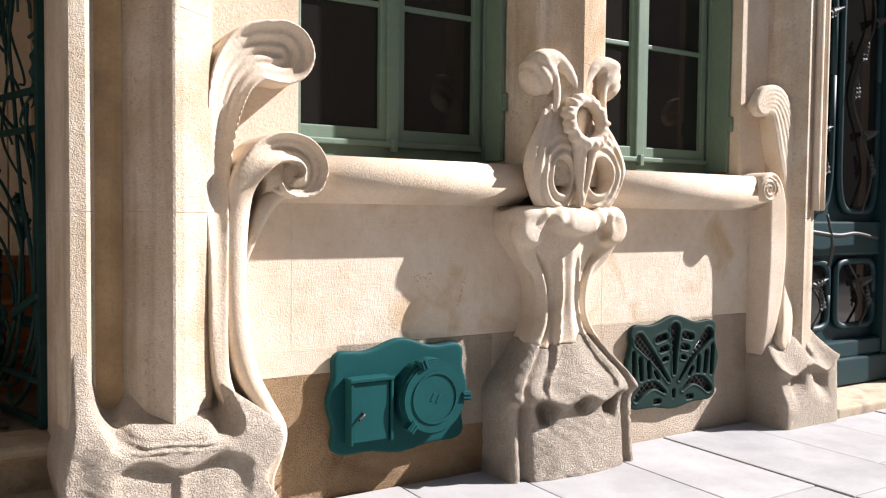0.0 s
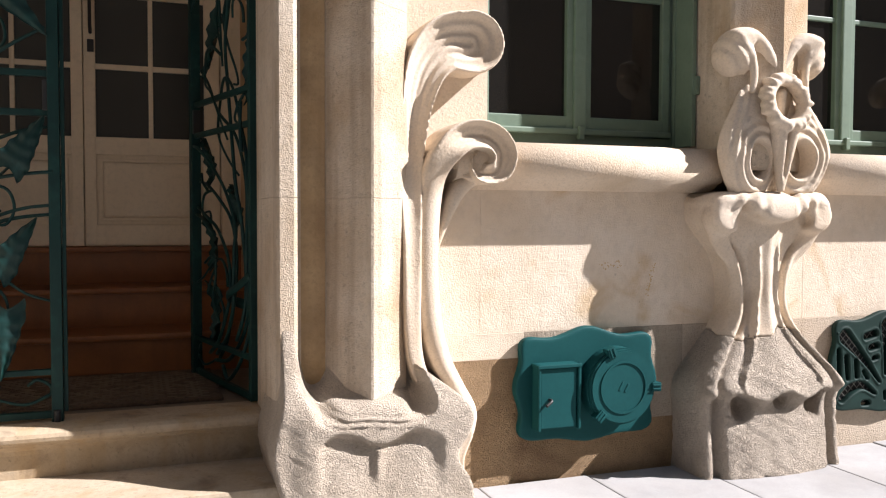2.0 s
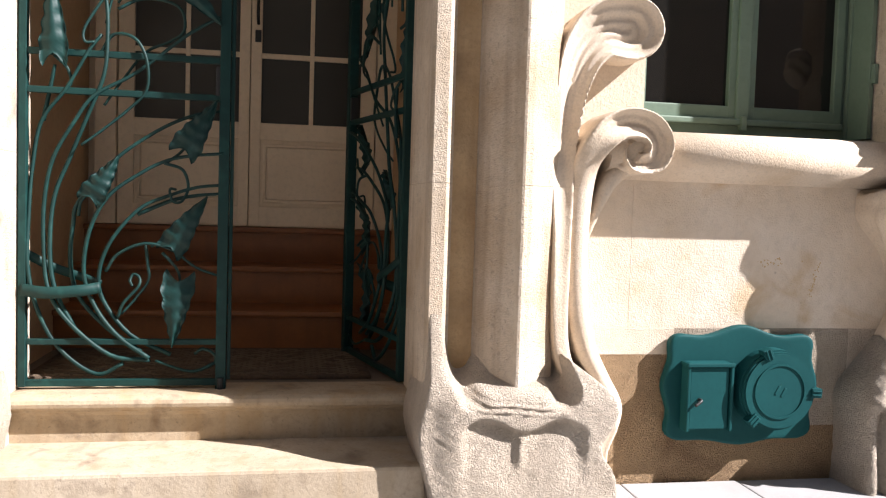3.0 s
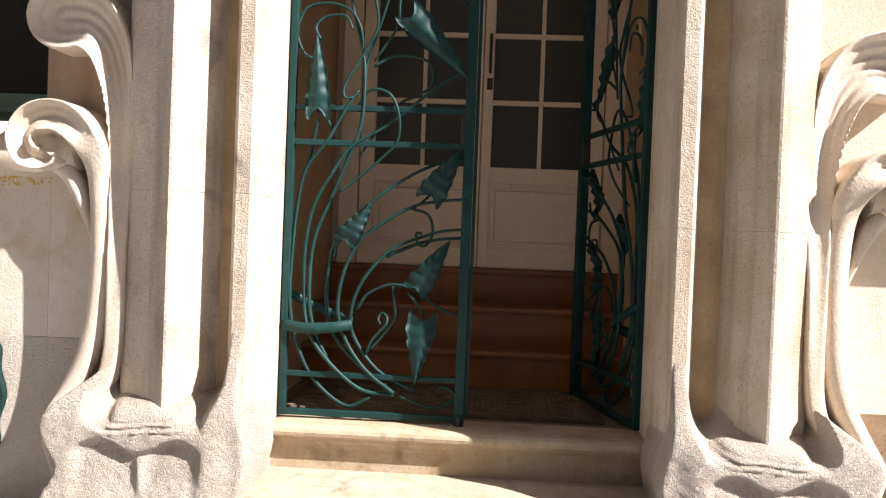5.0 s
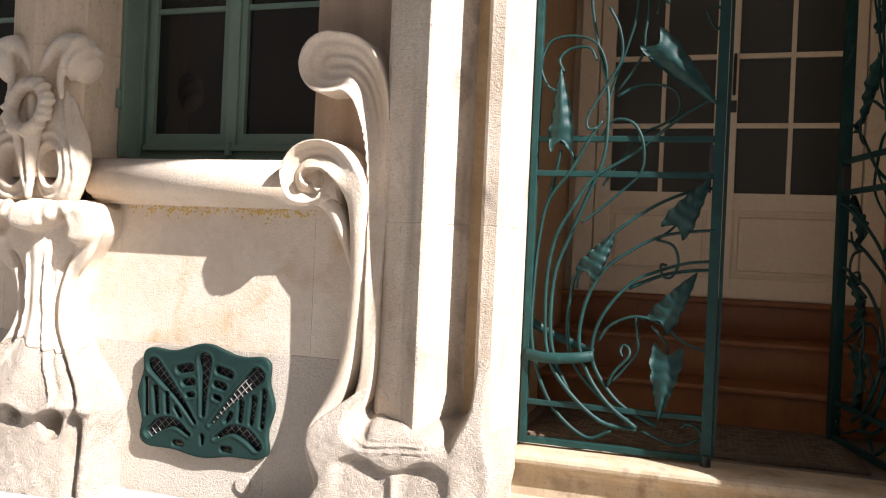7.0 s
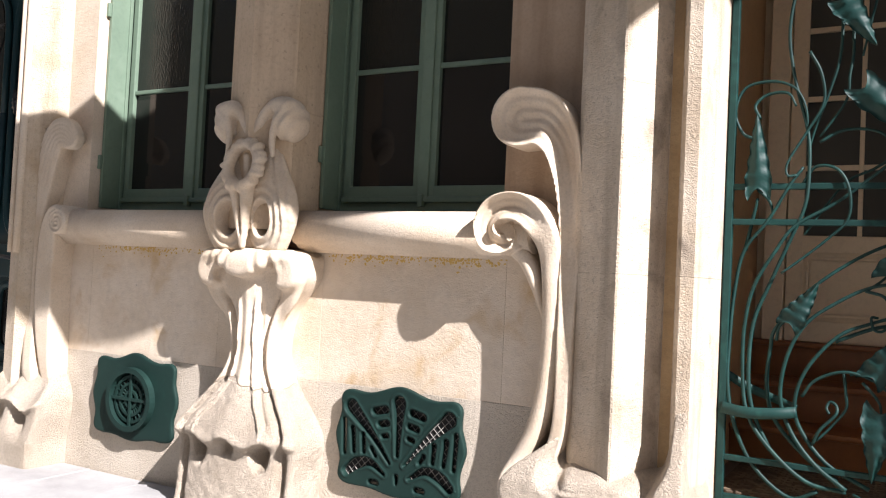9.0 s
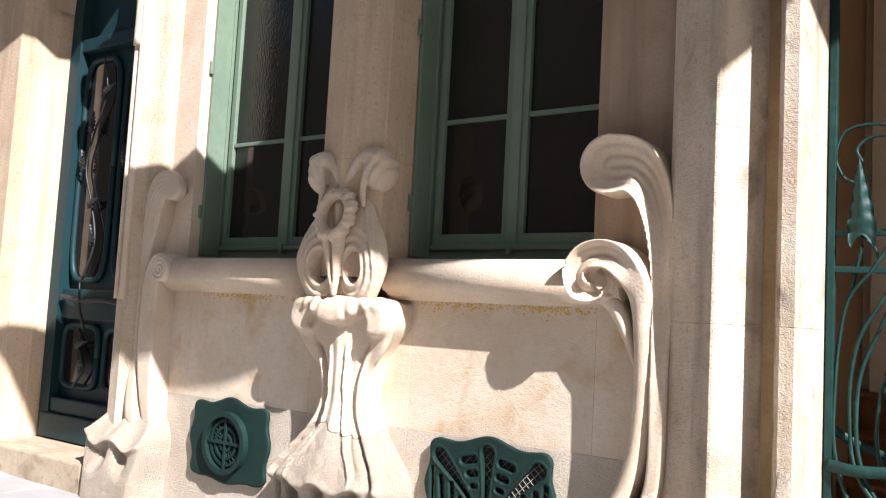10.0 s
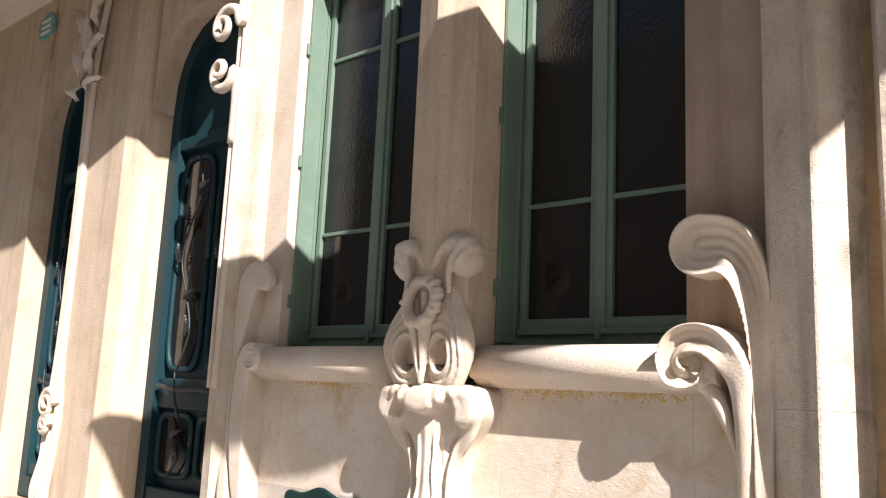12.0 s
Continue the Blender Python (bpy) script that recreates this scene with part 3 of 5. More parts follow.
def pedestal_field(X, Y, Z):
    """Waisted pedestal: a cushion head with curled ends, a prow-shaped stem between side bands, a spreading foot with a scalloped lip."""
    x = X - MID
    q = np.abs(x)
    w = prof(Z, (1.18, 0.25), (1.12, 0.28), (1.07, 0.29), (1.02, 0.275), (0.97, 0.225), (0.90, 0.168), (0.80, 0.136), (0.70, 0.130), (0.62, 0.150), (0.54, 0.205), (0.47, 0.262), (0.40, 0.318), (0.34, 0.345),
             (0.25, 0.330), (0.15, 0.325), (-0.05, 0.335))
    ridge = prof(Z, (1.18, -0.13), (1.0, -0.125), (0.9, -0.115), (0.7, -0.118), (0.58, -0.14), (0.46, -0.19), (0.38, -0.225), (0.30, -0.205), (0.0, -0.235))
    edge = prof(Z, (1.18, -0.06), (0.98, -0.06), (0.9, -0.055), (0.7, -0.055), (0.58, -0.075), (0.46, -0.12), (0.36, -0.165), (0.25, -0.160), (0.0, -0.185))
    r = np.clip(q / w, 0, 1.1)
    front = ridge + (edge - ridge) * r ** (1.0 + 0.9 * step(0.62, 0.36, Z))
    # outer band as a rounded roll, a groove inside it, then a thin sharp fillet
    inset = w - q
    on = step(0.30, 0.42, Z) * step(1.02, 0.95, Z)
    front = front - 0.020 * np.exp(-((inset - 0.024) / 0.017) ** 2) * on + 0.022 * np.exp(-((inset - 0.052) / 0.010) ** 2) * on
    fil = prof(Z, (1.1, 0.055), (0.9, 0.048), (0.75, 0.044), (0.6, 0.062), (0.5, 0.11), (0.40, 0.185), (0.3, 0.19))
    front = front - 0.020 * np.exp(-((q - fil) / 0.008) ** 2) * step(0.33, 0.40, Z) * step(0.98, 0.90, Z) + 0.014 * np.exp(-((q - fil - 0.018) / 0.010) ** 2) * step(0.36, 0.44, Z) * step(0.98, 0.9, Z)
    # scalloped lip with three niches under it
    lip = 0.335 + 0.016 * np.cos(q * 30) + 0.03 * step(0.22, 0.31, q)
    h = Z - lip
    front = front - 0.020 * np.exp(-(h / 0.028) ** 2) + 0.016 * step(0.0, -0.04, h)
    for c, wd, dp, hi in ((-0.165, 0.048, 0.085, 0.15), (0.0, 0.042, 0.050, 0.10), (0.165, 0.048, 0.085, 0.15)):
        front = front + dp * np.exp(-((x - c + 0.1 * np.minimum(h, 0) * np.sign(c)) / (wd * np.clip(1 + h / hi * 0.6, 0.35, 1))) ** 4) * step(-0.002, -0.022, h) * step(-hi, -hi * 0.35, h)
    for c in (-0.272, 0.272):
        front = front + 0.045 * np.exp(-((x - c) / 0.018) ** 2) * step(0.42, 0.30, Z)
    f = smax(q - w, front - Y, 0.022)
    # cushion head: its underside rises from the middle, then hooks down into the rounded ends
    low = 1.035 + 0.075 * np.clip(q / 0.15, 0, 1) ** 2
    hw = 0.295 - 0.9 * np.maximum(Z - 1.09, 0) ** 1.3
    pad = smax(smax(low - Z, q - hw, 0.03), -0.195 + 0.05 * (q / 0.28) ** 2 + 6.0 * np.maximum(Z - 1.09, 0) ** 2 - Y, 0.035)
    end = np.sqrt((q - 0.215) ** 2 + (Z - 1.065) ** 2 + np.maximum(Y + 0.10, 0) ** 2) - 0.076
    tail = ribbon([(0.235, 1.04, 0.050), (0.205, 0.96, 0.045), (0.155, 0.88, 0.034), (0.122, 0.79, 0.024)], q, Z)
    end = smin(smax(end, -0.150 - Y, 0.035), smax(tail[0] + 0.8 * np.maximum(Y + 0.07, 0), -0.115 + 0.06 * tail[2] - Y, 0.03), 0.02)
    pad = smin(pad, end, 0.02)
    cup = np.hypot(q - 0.155, (Z - 1.045) * 0.8) - 0.028
    flutes = 0.0045 * np.sin(q * 95 + 26 * (Z - 1.1)) * step(1.04, 1.08, Z) * step(0.04, 0.08, q) * step(0.23, 0.17, q)
    pad = smax(pad + flutes, -np.maximum(cup, Y + 0.10), 0.015)
    f = smin(f, pad, 0.018)
    f = f + 0.0035 * lumps(X, Y, Z, 44.0) * step(0.66, 0.50, Z)
    return smax(smax(f, Y - 0.10, 0.01), Z - 1.165, 0.02)


def urn_field(X, Y, Z, piece):
    """The flower carving on the sill: a pear-shaped fluted body with two hollowed eyes, two curled lobes that meet in a V, and a ruffled flower on a forked stalk."""
    x = X - MID
    q = np.abs(x)

    def ell(cx, cy, cz, rx, ry, rz):
        return (np.sqrt(((q - cx) / rx) ** 2 + ((Y - cy) / ry) ** 2 + ((Z - cz) / rz) ** 2) - 1) * min(rx, ry, rz)

    def rod(pts, y, flat=1.0):
        line = smooth_line(pts, 6)
        best = np.full(np.broadcast_shapes(X.shape, Y.shape, Z.shape), 9.0)
        for (ax_, az, ar), (bx, bz, br) in zip(line, line[1:]):
            dx, dz = bx - ax_, bz - az
            t = np.clip(((q - ax_) * dx + (Z - az) * dz) / (dx * dx + dz * dz), 0, 1)
            best = np.minimum(best, np.sqrt((q - ax_ - t * dx) ** 2 + (Z - az - t * dz) ** 2 + ((Y - y) * flat) ** 2) - ar - t * (br - ar))
        return best
    w = prof(Z, (1.10, 0.19), (1.155, 0.205), (1.20, 0.228), (1.28, 0.258), (1.34, 0.264), (1.42, 0.244), (1.50, 0.203), (1.57, 0.175), (1.63, 0.168), (1.70, 0.18), (1.78, 0.13), (1.9, 0.05))
    front = prof(Z, (1.1, -0.135), (1.2, -0.165), (1.32, -0.185), (1.45, -0.165), (1.56, -0.135), (1.66, -0.09), (1.8, -0.02))
    ring = np.hypot(q - 0.098, (Z - 1.295) * 0.72)
    flute = 0.0040 * np.cos((w - q) * 190) * step(0.005, 0.03, w - q) * step(0.10, 0.06, w - q) * step(1.30, 1.40, Z) * step(1.74, 1.66, Z)
    steps = 0.0050 * np.cos((ring - 0.05) * 210) * step(0.052, 0.062, ring) * step(0.17, 0.11, ring) * step(1.50, 1.40, Z)
    bowl = 0.085 * step(0.060, 0.040, ring)
    trough = 0.035 * np.exp(-(q / 0.055) ** 2) * step(1.45, 1.35, Z)
    w = w - 0.9 * np.maximum(Y + 0.115, 0)
    body = smax(q - w, front + flute + steps + bowl + trough - Y, 0.075)
    bulb = ell(0.166, -0.085, 1.725, 0.083, 0.085, 0.092) + 0.0030 * np.cos((q - 0.8 * Z) * 120)
    arm = rod([(0.012, 1.655, 0.026), (0.035, 1.705, 0.028), (0.080, 1.765, 0.030), (0.135, 1.795, 0.032), (0.185, 1.785, 0.034)], -0.125, 0.8)
    lobe = smin(bulb, arm, 0.03)
    lobe = smax(lobe, -(rod([(0.112, 1.745, 0.020), (0.095, 1.70, 0.030), (0.078, 1.63, 0.026)], -0.165, 0.6)), 0.008)
    lip = rod([(0.140, 1.735, 0.012), (0.128, 1.69, 0.015), (0.122, 1.63, 0.015), (0.130, 1.57, 0.012)], -0.150)
    if piece in (-1, 1):
        return smax(smin(lobe, lip, 0.010) + 0.0012 * lumps(X, Y, Z, 60.0), -x * piece, 0.002)
    zc = 1.525
    ang = np.arctan2(Z - zc, x)
    rr = np.hypot(x, (Z - zc) * 0.92)
    ruffle = 0.0035 * np.cos(ang * 11 + 0.8 * np.sin(ang * 3)) + 0.0030 * np.cos(ang * 19 + 1)
    torus = np.hypot(rr - 0.086 - ruffle, (Y + 0.185 - 0.02 * (Z - zc) / 0.1) * 0.75) - 0.026 - 0.4 * ruffle
    if piece == "body":
        body = smax(body, -(np.sqrt(rr ** 2 + ((Y + 0.215) * 0.62) ** 2) - 0.066), 0.010) + 0.0012 * lumps(X, Y, Z, 60.0)
        return smax(smax(body, Y - 0.08, 0.01), 1.155 - Z, 0.012)
    f = smin(torus, body + 0.016, 0.012)
    f = smax(smax(f, rr - 0.125, 0.01), -(np.sqrt(rr ** 2 + ((Y + 0.215) * 0.62) ** 2) - 0.066), 0.010)
    pist = np.sqrt(x ** 2 + (Y + 0.155 + 0.12 * (Z - zc)) ** 2 + (np.maximum(np.abs(Z - zc + 0.008) - 0.045, 0)) ** 2) - 0.021
    f = smin(f, pist, 0.008)
    # forked stalk under the flower
    z1 = np.clip((Z - 1.16) / 0.29, 0, 1)
    stalk = smax(np.hypot(q - 0.030 * z1, (Y + 0.165 + 0.02 * z1) * 0.9) - 0.012 - 0.026 * z1, np.abs(Z - 1.305) - 0.150, 0.02)
    stalk = stalk + 0.016 * np.exp(-(x / 0.007) ** 2) * step(1.20, 1.26, Z)
    f = smin(f, stalk, 0.006)
    return smax(f + 0.0012 * lumps(X, Y, Z, 60.0), 1.155 - Z, 0.012)


for s, zs in ((-1, 1.0), (1, 0.945)):
    scroll(s, zs, False)
    scroll(s, zs, True)
    tagged(carve("pilaster_foot", foot_field, (0.60, -0.31, -0.03), (1.40, 0.17, 0.70), 0.007, STONE_FOOT, None, s, zs),
           "flared and tooled limestone foot of the entrance pilaster", "stone carving", "pilaster feet")
    tagged(carve("pilaster_foot", far_foot_field, (3.86, -0.26, -0.03), (4.52, 0.12, 0.72), 0.011, STONE_FOOT, None, s, zs),
           "flared and tooled limestone foot of the end pilaster", "stone carving", "pilaster feet")
    ped = thing("pedestal", "waisted limestone pedestal with tooled foot below the sill", "pedestal", (s * MID, 0, 0), "bay pedestals")
    for nm, a, b, mt in (("stem", 0.57, 1.17, STONE), ("foot", -0.03, 0.57, STONE_RAW if s > 0 else STONE_FOOT)):
        o = carve(nm, lambda X, Y, Z, a=a, b=b: np.maximum(pedestal_field(X, Y, Z), np.maximum(a - Z, Z - b) + (1 if a > 0 else -1) * (0.022 * np.sin(X * 19 + 1) + 0.010 * np.sin(X * 57 + Y * 40))), (MID - 0.50, -0.30, a - 0.06), (MID + 0.50, 0.10, b + 0.06), 0.008, mt, ped, s, zs)
        o.location = (-s * MID, 0, 0)
    fl = thing("flower_carving", "limestone flower carving with two curled lobes on the sill", "stone carving", (s * MID, 0, 1.155 * zs), "flower carvings")
    for nm, piece in (("body", "body"), ("lobe", -1), ("lobe", 1), ("flower", "flower")):
        o = carve(nm, lambda X, Y, Z, p=piece: urn_field(X, Y, Z, p), (MID - 0.31, -0.29, 1.12), (MID + 0.31, 0.12, 1.87), 0.0058, STONE, fl, s, zs)
        o.location = (-s * MID, 0, -1.155 * zs)

# ---- sills ----
SILL = [(0.24, 1.36), (-0.03, 1.34), (-0.055, 1.33), (-0.08, 1.305), (-0.092, 1.27), (-0.088, 1.235), (-0.068, 1.20), (-0.04, 1.19), (-0.032, 1.178), (-0.012, 1.172),
        (0.0, 1.16), (0.06, 1.16), (0.24, 1.16)]
for s, zs in ((-1, 1.0), (1, 0.945)):
    for u0, u1 in ((1.30, MID - 0.2), (MID + 0.2, 3.93 + OUT[s])):
        bm = run_x([(y, z * zs) for y, z in SILL], *sorted((s * u0, s * u1)))
        for f in bm.faces:
            f.smooth = len(f.verts) == 4
        tagged(part("window_sill", bm, STONE), "rounded cream limestone window sill with worn roll edge", "window sill", "window sills")

# ---- windows ----
def window(s, u0, u1, z0, z1, zbar):
    """A pair of sage green casements in a recess with folded shutters on the reveals."""
    w = tagged(thing("window", "sage green wooden casement window with dark panes", "window", (s * (u0 + u1) / 2, 0.25, z0), "bay windows"), kind="structure")
    x0, x1 = sorted((s * u0, s * u1))
    c = (x0 + x1) / 2
    o = Vector((c, 0.25, z0))

    def put(name, bm, m, parent=w, label=""):
        bm.transform(Matrix.Translation(-o))
        return part(name, bm, m, parent, label)
    put("window_frame", boxes((x0 + 0.005, x0 + 0.040, 0.25, 0.32, z0 + 0.005, z1), (x1 - 0.040, x1 - 0.005, 0.25, 0.32, z0 + 0.005, z1), (x0 + 0.005, x1 - 0.005, 0.235, 0.32, z0 + 0.003, z0 + 0.055), bevel=0.004), GREEN_W)
    put("drip_rail", boxes((x0 + 0.05, x1 - 0.05, 0.215, 0.26, z0 + 0.05, z0 + 0.075), bevel=0.006), GREEN_W)
    put("meeting_post", boxes((c - 0.028, c + 0.028, 0.222, 0.29, z0 + 0.06, z1), bevel=0.006), GREEN_W)
    put("latch", boxes((c - 0.012, c + 0.012, 0.205, 0.235, z0 + 0.03, z0 + 0.085), bevel=0.004), GREEN_W)
    for a, b in ((x0 + 0.05, c - 0.02), (c + 0.02, x1 - 0.05)):
        put("casement", boxes((a, a + 0.036, 0.235, 0.28, z0 + 0.07, z1), (b - 0.036, b, 0.235, 0.28, z0 + 0.07, z1), (a, b, 0.236, 0.28, z0 + 0.07, z0 + 0.125), bevel=0.005), GREEN_W)
        for zb in (zbar, zbar + 1.08):
            put("glazing_bar", boxes((a + 0.03, b - 0.03, 0.243, 0.27, zb - 0.011, zb + 0.011), bevel=0.004), GREEN_W)
        for k, (za, zb) in enumerate(((z0 + 0.12, zbar), (zbar, zbar + 1.08), (zbar + 1.08, z1))):
            put("pane", boxes((a + 0.03, b - 0.03, 0.258, 0.263, za, zb)), PANE_FROST if k and s < 0 else PANE)
    for e, dx in ((x0, 1), (x1, -1)):
        put("folded_shutter", boxes((e + dx * 0.006, e + dx * 0.026, 0.112, 0.245, z0 + 0.012, z1), bevel=0.003), GREEN_W)
        put("shutter_edge", boxes((e + dx * 0.012, e + dx * 0.034, 0.225, 0.248, z0 + 0.015, z1), bevel=0.003), GREEN_W)
        for zh in (z0 + 0.22, z0 + 1.05, z0 + 1.75):
            put("hinge", boxes((e + dx * 0.002, e + dx * 0.020, 0.092, 0.113, zh, zh + 0.075), bevel=0.004), GREEN_W)
    return w


for s, zs in ((-1, 1.0), (1, 0.945)):
    for u0, u1 in (W1, (W2[0], W2[1] + OUT[s])):
        window(s, u0, u1, 1.352 * zs, WTOP, 2.01 * zs)
    # flat dark sheet in place of the unlit room behind the panes
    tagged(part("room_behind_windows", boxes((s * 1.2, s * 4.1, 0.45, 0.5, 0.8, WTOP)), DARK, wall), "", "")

# ---- entrance: steps, porch, inner door ----
step_low = tagged(part("entrance_step", boxes((-0.685, 0.685, -0.15, 0.36, -0.05, 0.145), bevel=0.012), STONE_STEP), "worn cream limestone lower entrance step in front of the gate", "step")
sill_bm = run_x([(0.36, 0.312), (0.18, 0.312), (0.163, 0.308), (0.151, 0.299), (0.147, 0.287), (0.150, 0.275), (0.160, 0.266), (0.172, 0.263), (0.174, 0.256), (0.188, 0.250), (0.196, 0.238), (0.20, 0.222), (0.20, 0.10), (0.36, 0.10)], -0.68, 0.69)
tagged(part("threshold", sill_bm, THRESHOLD), "limestone threshold with rounded nosing under the iron gate", "step")
tagged(part("porch_floor", boxes((-0.78, 0.78, 0.36, 1.1, 0.1, 0.308)), PORCH, None), "stone floor of the entrance porch", "floor", kind="structure")
for s in (-1, 1):
    tagged(part("porch_wall", boxes((s * 0.76, s * 0.95, 0.45, 1.75, 0.1, 3.4)), PLASTER), "ochre plaster side wall of the porch", "wall", kind="structure")
tagged(part("porch_ceiling", boxes((-0.95, 0.95, 0.3, 1.9, 3.4, 3.5)), PLASTER), "ochre plaster porch ceiling", "ceiling", kind="structure")
for k in range(3):
    y = 1.06 + 0.27 * k
    z = 0.31 + 0.178 * (k + 1)
    st = thing("stair_step", "reddish brown wooden stair step with rounded nosing", "step", (0, y, z - 0.178), "inner stair steps")
    bm = boxes((-0.76, 0.76, 0.0, 0.30, 0.0, 0.15))
    part("riser", bm, OAK, st)
    bm = boxes((-0.76, 0.76, -0.03, 0.30, 0.150, 0.178), bevel=0.010)
    part("tread", bm, OAK, st)
DOOR_Y, DOOR_Z = 1.62, 0.85
idoor = tagged(thing("inner_door", "cream painted glazed double door above the stair", "door", (0.025, DOOR_Y, DOOR_Z)), kind="structure")
part("door_casing", boxes((-0.74, -0.64, -0.03, 0.08, -0.005, 2.5), (0.64, 0.74, -0.03, 0.08, -0.005, 2.5), (-0.8, 0.8, 0.06, 0.12, -0.005, 2.6), bevel=0.006), CREAM, idoor)
for s in (-1, 1):
    leaf = part("door_leaf", boxes((s * 0.002, s * 0.055, -0.005, 0.045, -0.004, 2.4), (s * 0.56, s * 0.635, -0.005, 0.045, -0.004, 2.4), (s * 0.05, s * 0.57, -0.004, 0.045, -0.004, 0.10),
                                   (s * 0.05, s * 0.57, -0.004, 0.045, 0.44, 0.525), (s * 0.05, s * 0.57, 0.012, 0.04, 0.09, 0.46), bevel=0.004), CREAM, idoor)
    part("door_panel", boxes((s * 0.085, s * 0.53, 0.002, 0.03, 0.135, 0.405), bevel=0.012), CREAM, leaf)
    part("panel_moulding", boxes((s * 0.07, s * 0.545, -0.002, 0.02, 0.12, 0.135), (s * 0.07, s * 0.545, -0.002, 0.02, 0.405, 0.42), (s * 0.07, s * 0.085, -0.0015, 0.02, 0.12, 0.42), (s * 0.53, s * 0.545, -0.0015, 0.02, 0.12, 0.42), bevel=0.004), CREAM, leaf)
    part("glazing_bars", boxes((s * 0.296, s * 0.318, 0.004, 0.036, 0.52, 2.4), *[(s * 0.05, s * 0.57, 0.005, 0.035, z - 0.013, z + 0.013) for z in (0.865, 1.215, 1.565, 1.915)], bevel=0.003), CREAM, leaf)
    for j in range(6):
        for a, b in ((0.055, 0.297), (0.317, 0.56)):
            z0 = 0.525 + 0.35 * j
            if z0 < 2.3:
                part("pane", boxes((s * a, s * b, 0.022, 0.026, z0, min(z0 + 0.35, 2.4))), PANE_IN, leaf)
hb = bmesh.new()
tube(hb, [(0.035, -0.01, 1.02), (0.035, -0.05, 1.05), (0.035, -0.055, 1.12), (0.035, -0.05, 1.19), (0.035, -0.01, 1.22)], 0.008)
box(hb, 0.02, 0.05, -0.012, 0.0, 0.93, 0.99, 0.003)
part("door_handle", hb, IRON, idoor, "dark iron door pull with keyhole plate")
mat_thing = tagged(part("doormat", boxes((-0.70, 0.56, 0.42, 1.04, 0.309, 0.322), bevel=0.004), MATT), "dark brown patterned doormat in the porch", "doormat")

rw = random.Random(3)
tagged(part("woven_pattern", boxes(*[(x, x + 0.034, y, y + 0.013, 0.3215, 0.3245) for i, y in enumerate(np.arange(0.45, 1.0, 0.024)) for x in np.arange(-0.67 + 0.02 * (i % 2), 0.5, 0.046) if rw.random() < 0.7]),
     mat("doormat_weave", (0.19, 0.14, 0.09), (0.12, 0.085, 0.055), 1.0, fine=160), mat_thing), kind="stuff")

sw = thing("switch_plate", "small cream switch plate on the porch wall", "switch", (0.758, 1.2, 2.02))
part("plate", boxes((-0.010, 0.002, -0.045, 0.045, -0.04, 0.04), bevel=0.003), CREAM, sw)
part("button", boxes((-0.016, -0.008, -0.012, 0.012, -0.012, 0.012), bevel=0.002), IRON, sw)

# ---- iron gate ----
def leaf_shape(bm, x, z, ang, ln, wd, y=0.0, fold=0.02):
    """A heart-shaped iron leaf with a raised midrib and wavy edge; its tip lies along ang."""
    rows = 26
    ca, sa = math.cos(ang), math.sin(ang)
    grid = []
    for i in range(rows + 1):
        t = i / rows
        half = 1.08 * wd * (1 - t) ** 0.8 * min(1.0, 0.7 + 2.0 * t) * (1 + 0.06 * math.sin(i * 1.35)) if t < 1 else 0.002
        row = []
        for k in range(-3, 4):
            c = k / 3
            back = -0.16 * ln * (abs(c) ** 1.5) * (1 - t) ** 3
            along, side = ln * t + back, half * c
            dep = y - fold * (1 - abs(c)) + (0.0065 * math.sin(i * 1.35 - abs(c) * 4) + fold * 0.45 * math.sin(t * 7 + x * 40)) * abs(c) - 0.25 * fold * math.sin(t * 3.1) * 2
            row.append(bm.verts.new((x + along * ca - side * sa, dep, z + along * sa + side * ca)))
        grid.append(row)
    back = [[bm.verts.new((v.co.x, v.co.y + 0.005, v.co.z)) for v in r] for r in grid]
    for i in range(rows):
        for k in range(6):
            bm.faces.new((grid[i][k], grid[i + 1][k], grid[i + 1][k + 1], grid[i][k + 1])).smooth = True
            bm.faces.new((back[i][k], back[i][k + 1], back[i + 1][k + 1], back[i + 1][k])).smooth = True
    edge = [(r[0], b[0]) for r, b in zip(grid, back)] + [(grid[-1][k], back[-1][k]) for k in range(1, 7)] + [(r[6], b[6]) for r, b in zip(grid[-2::-1], back[-2::-1])] + [(grid[0][k], back[0][k]) for k in range(5, 0, -1)]
    for (a, b), (c, d) in zip(edge, edge[1:] + edge[:1]):
        if len({a, b, c, d}) == 4:
            bm.faces.new((a, c, d, b)).smooth = True
    return bm


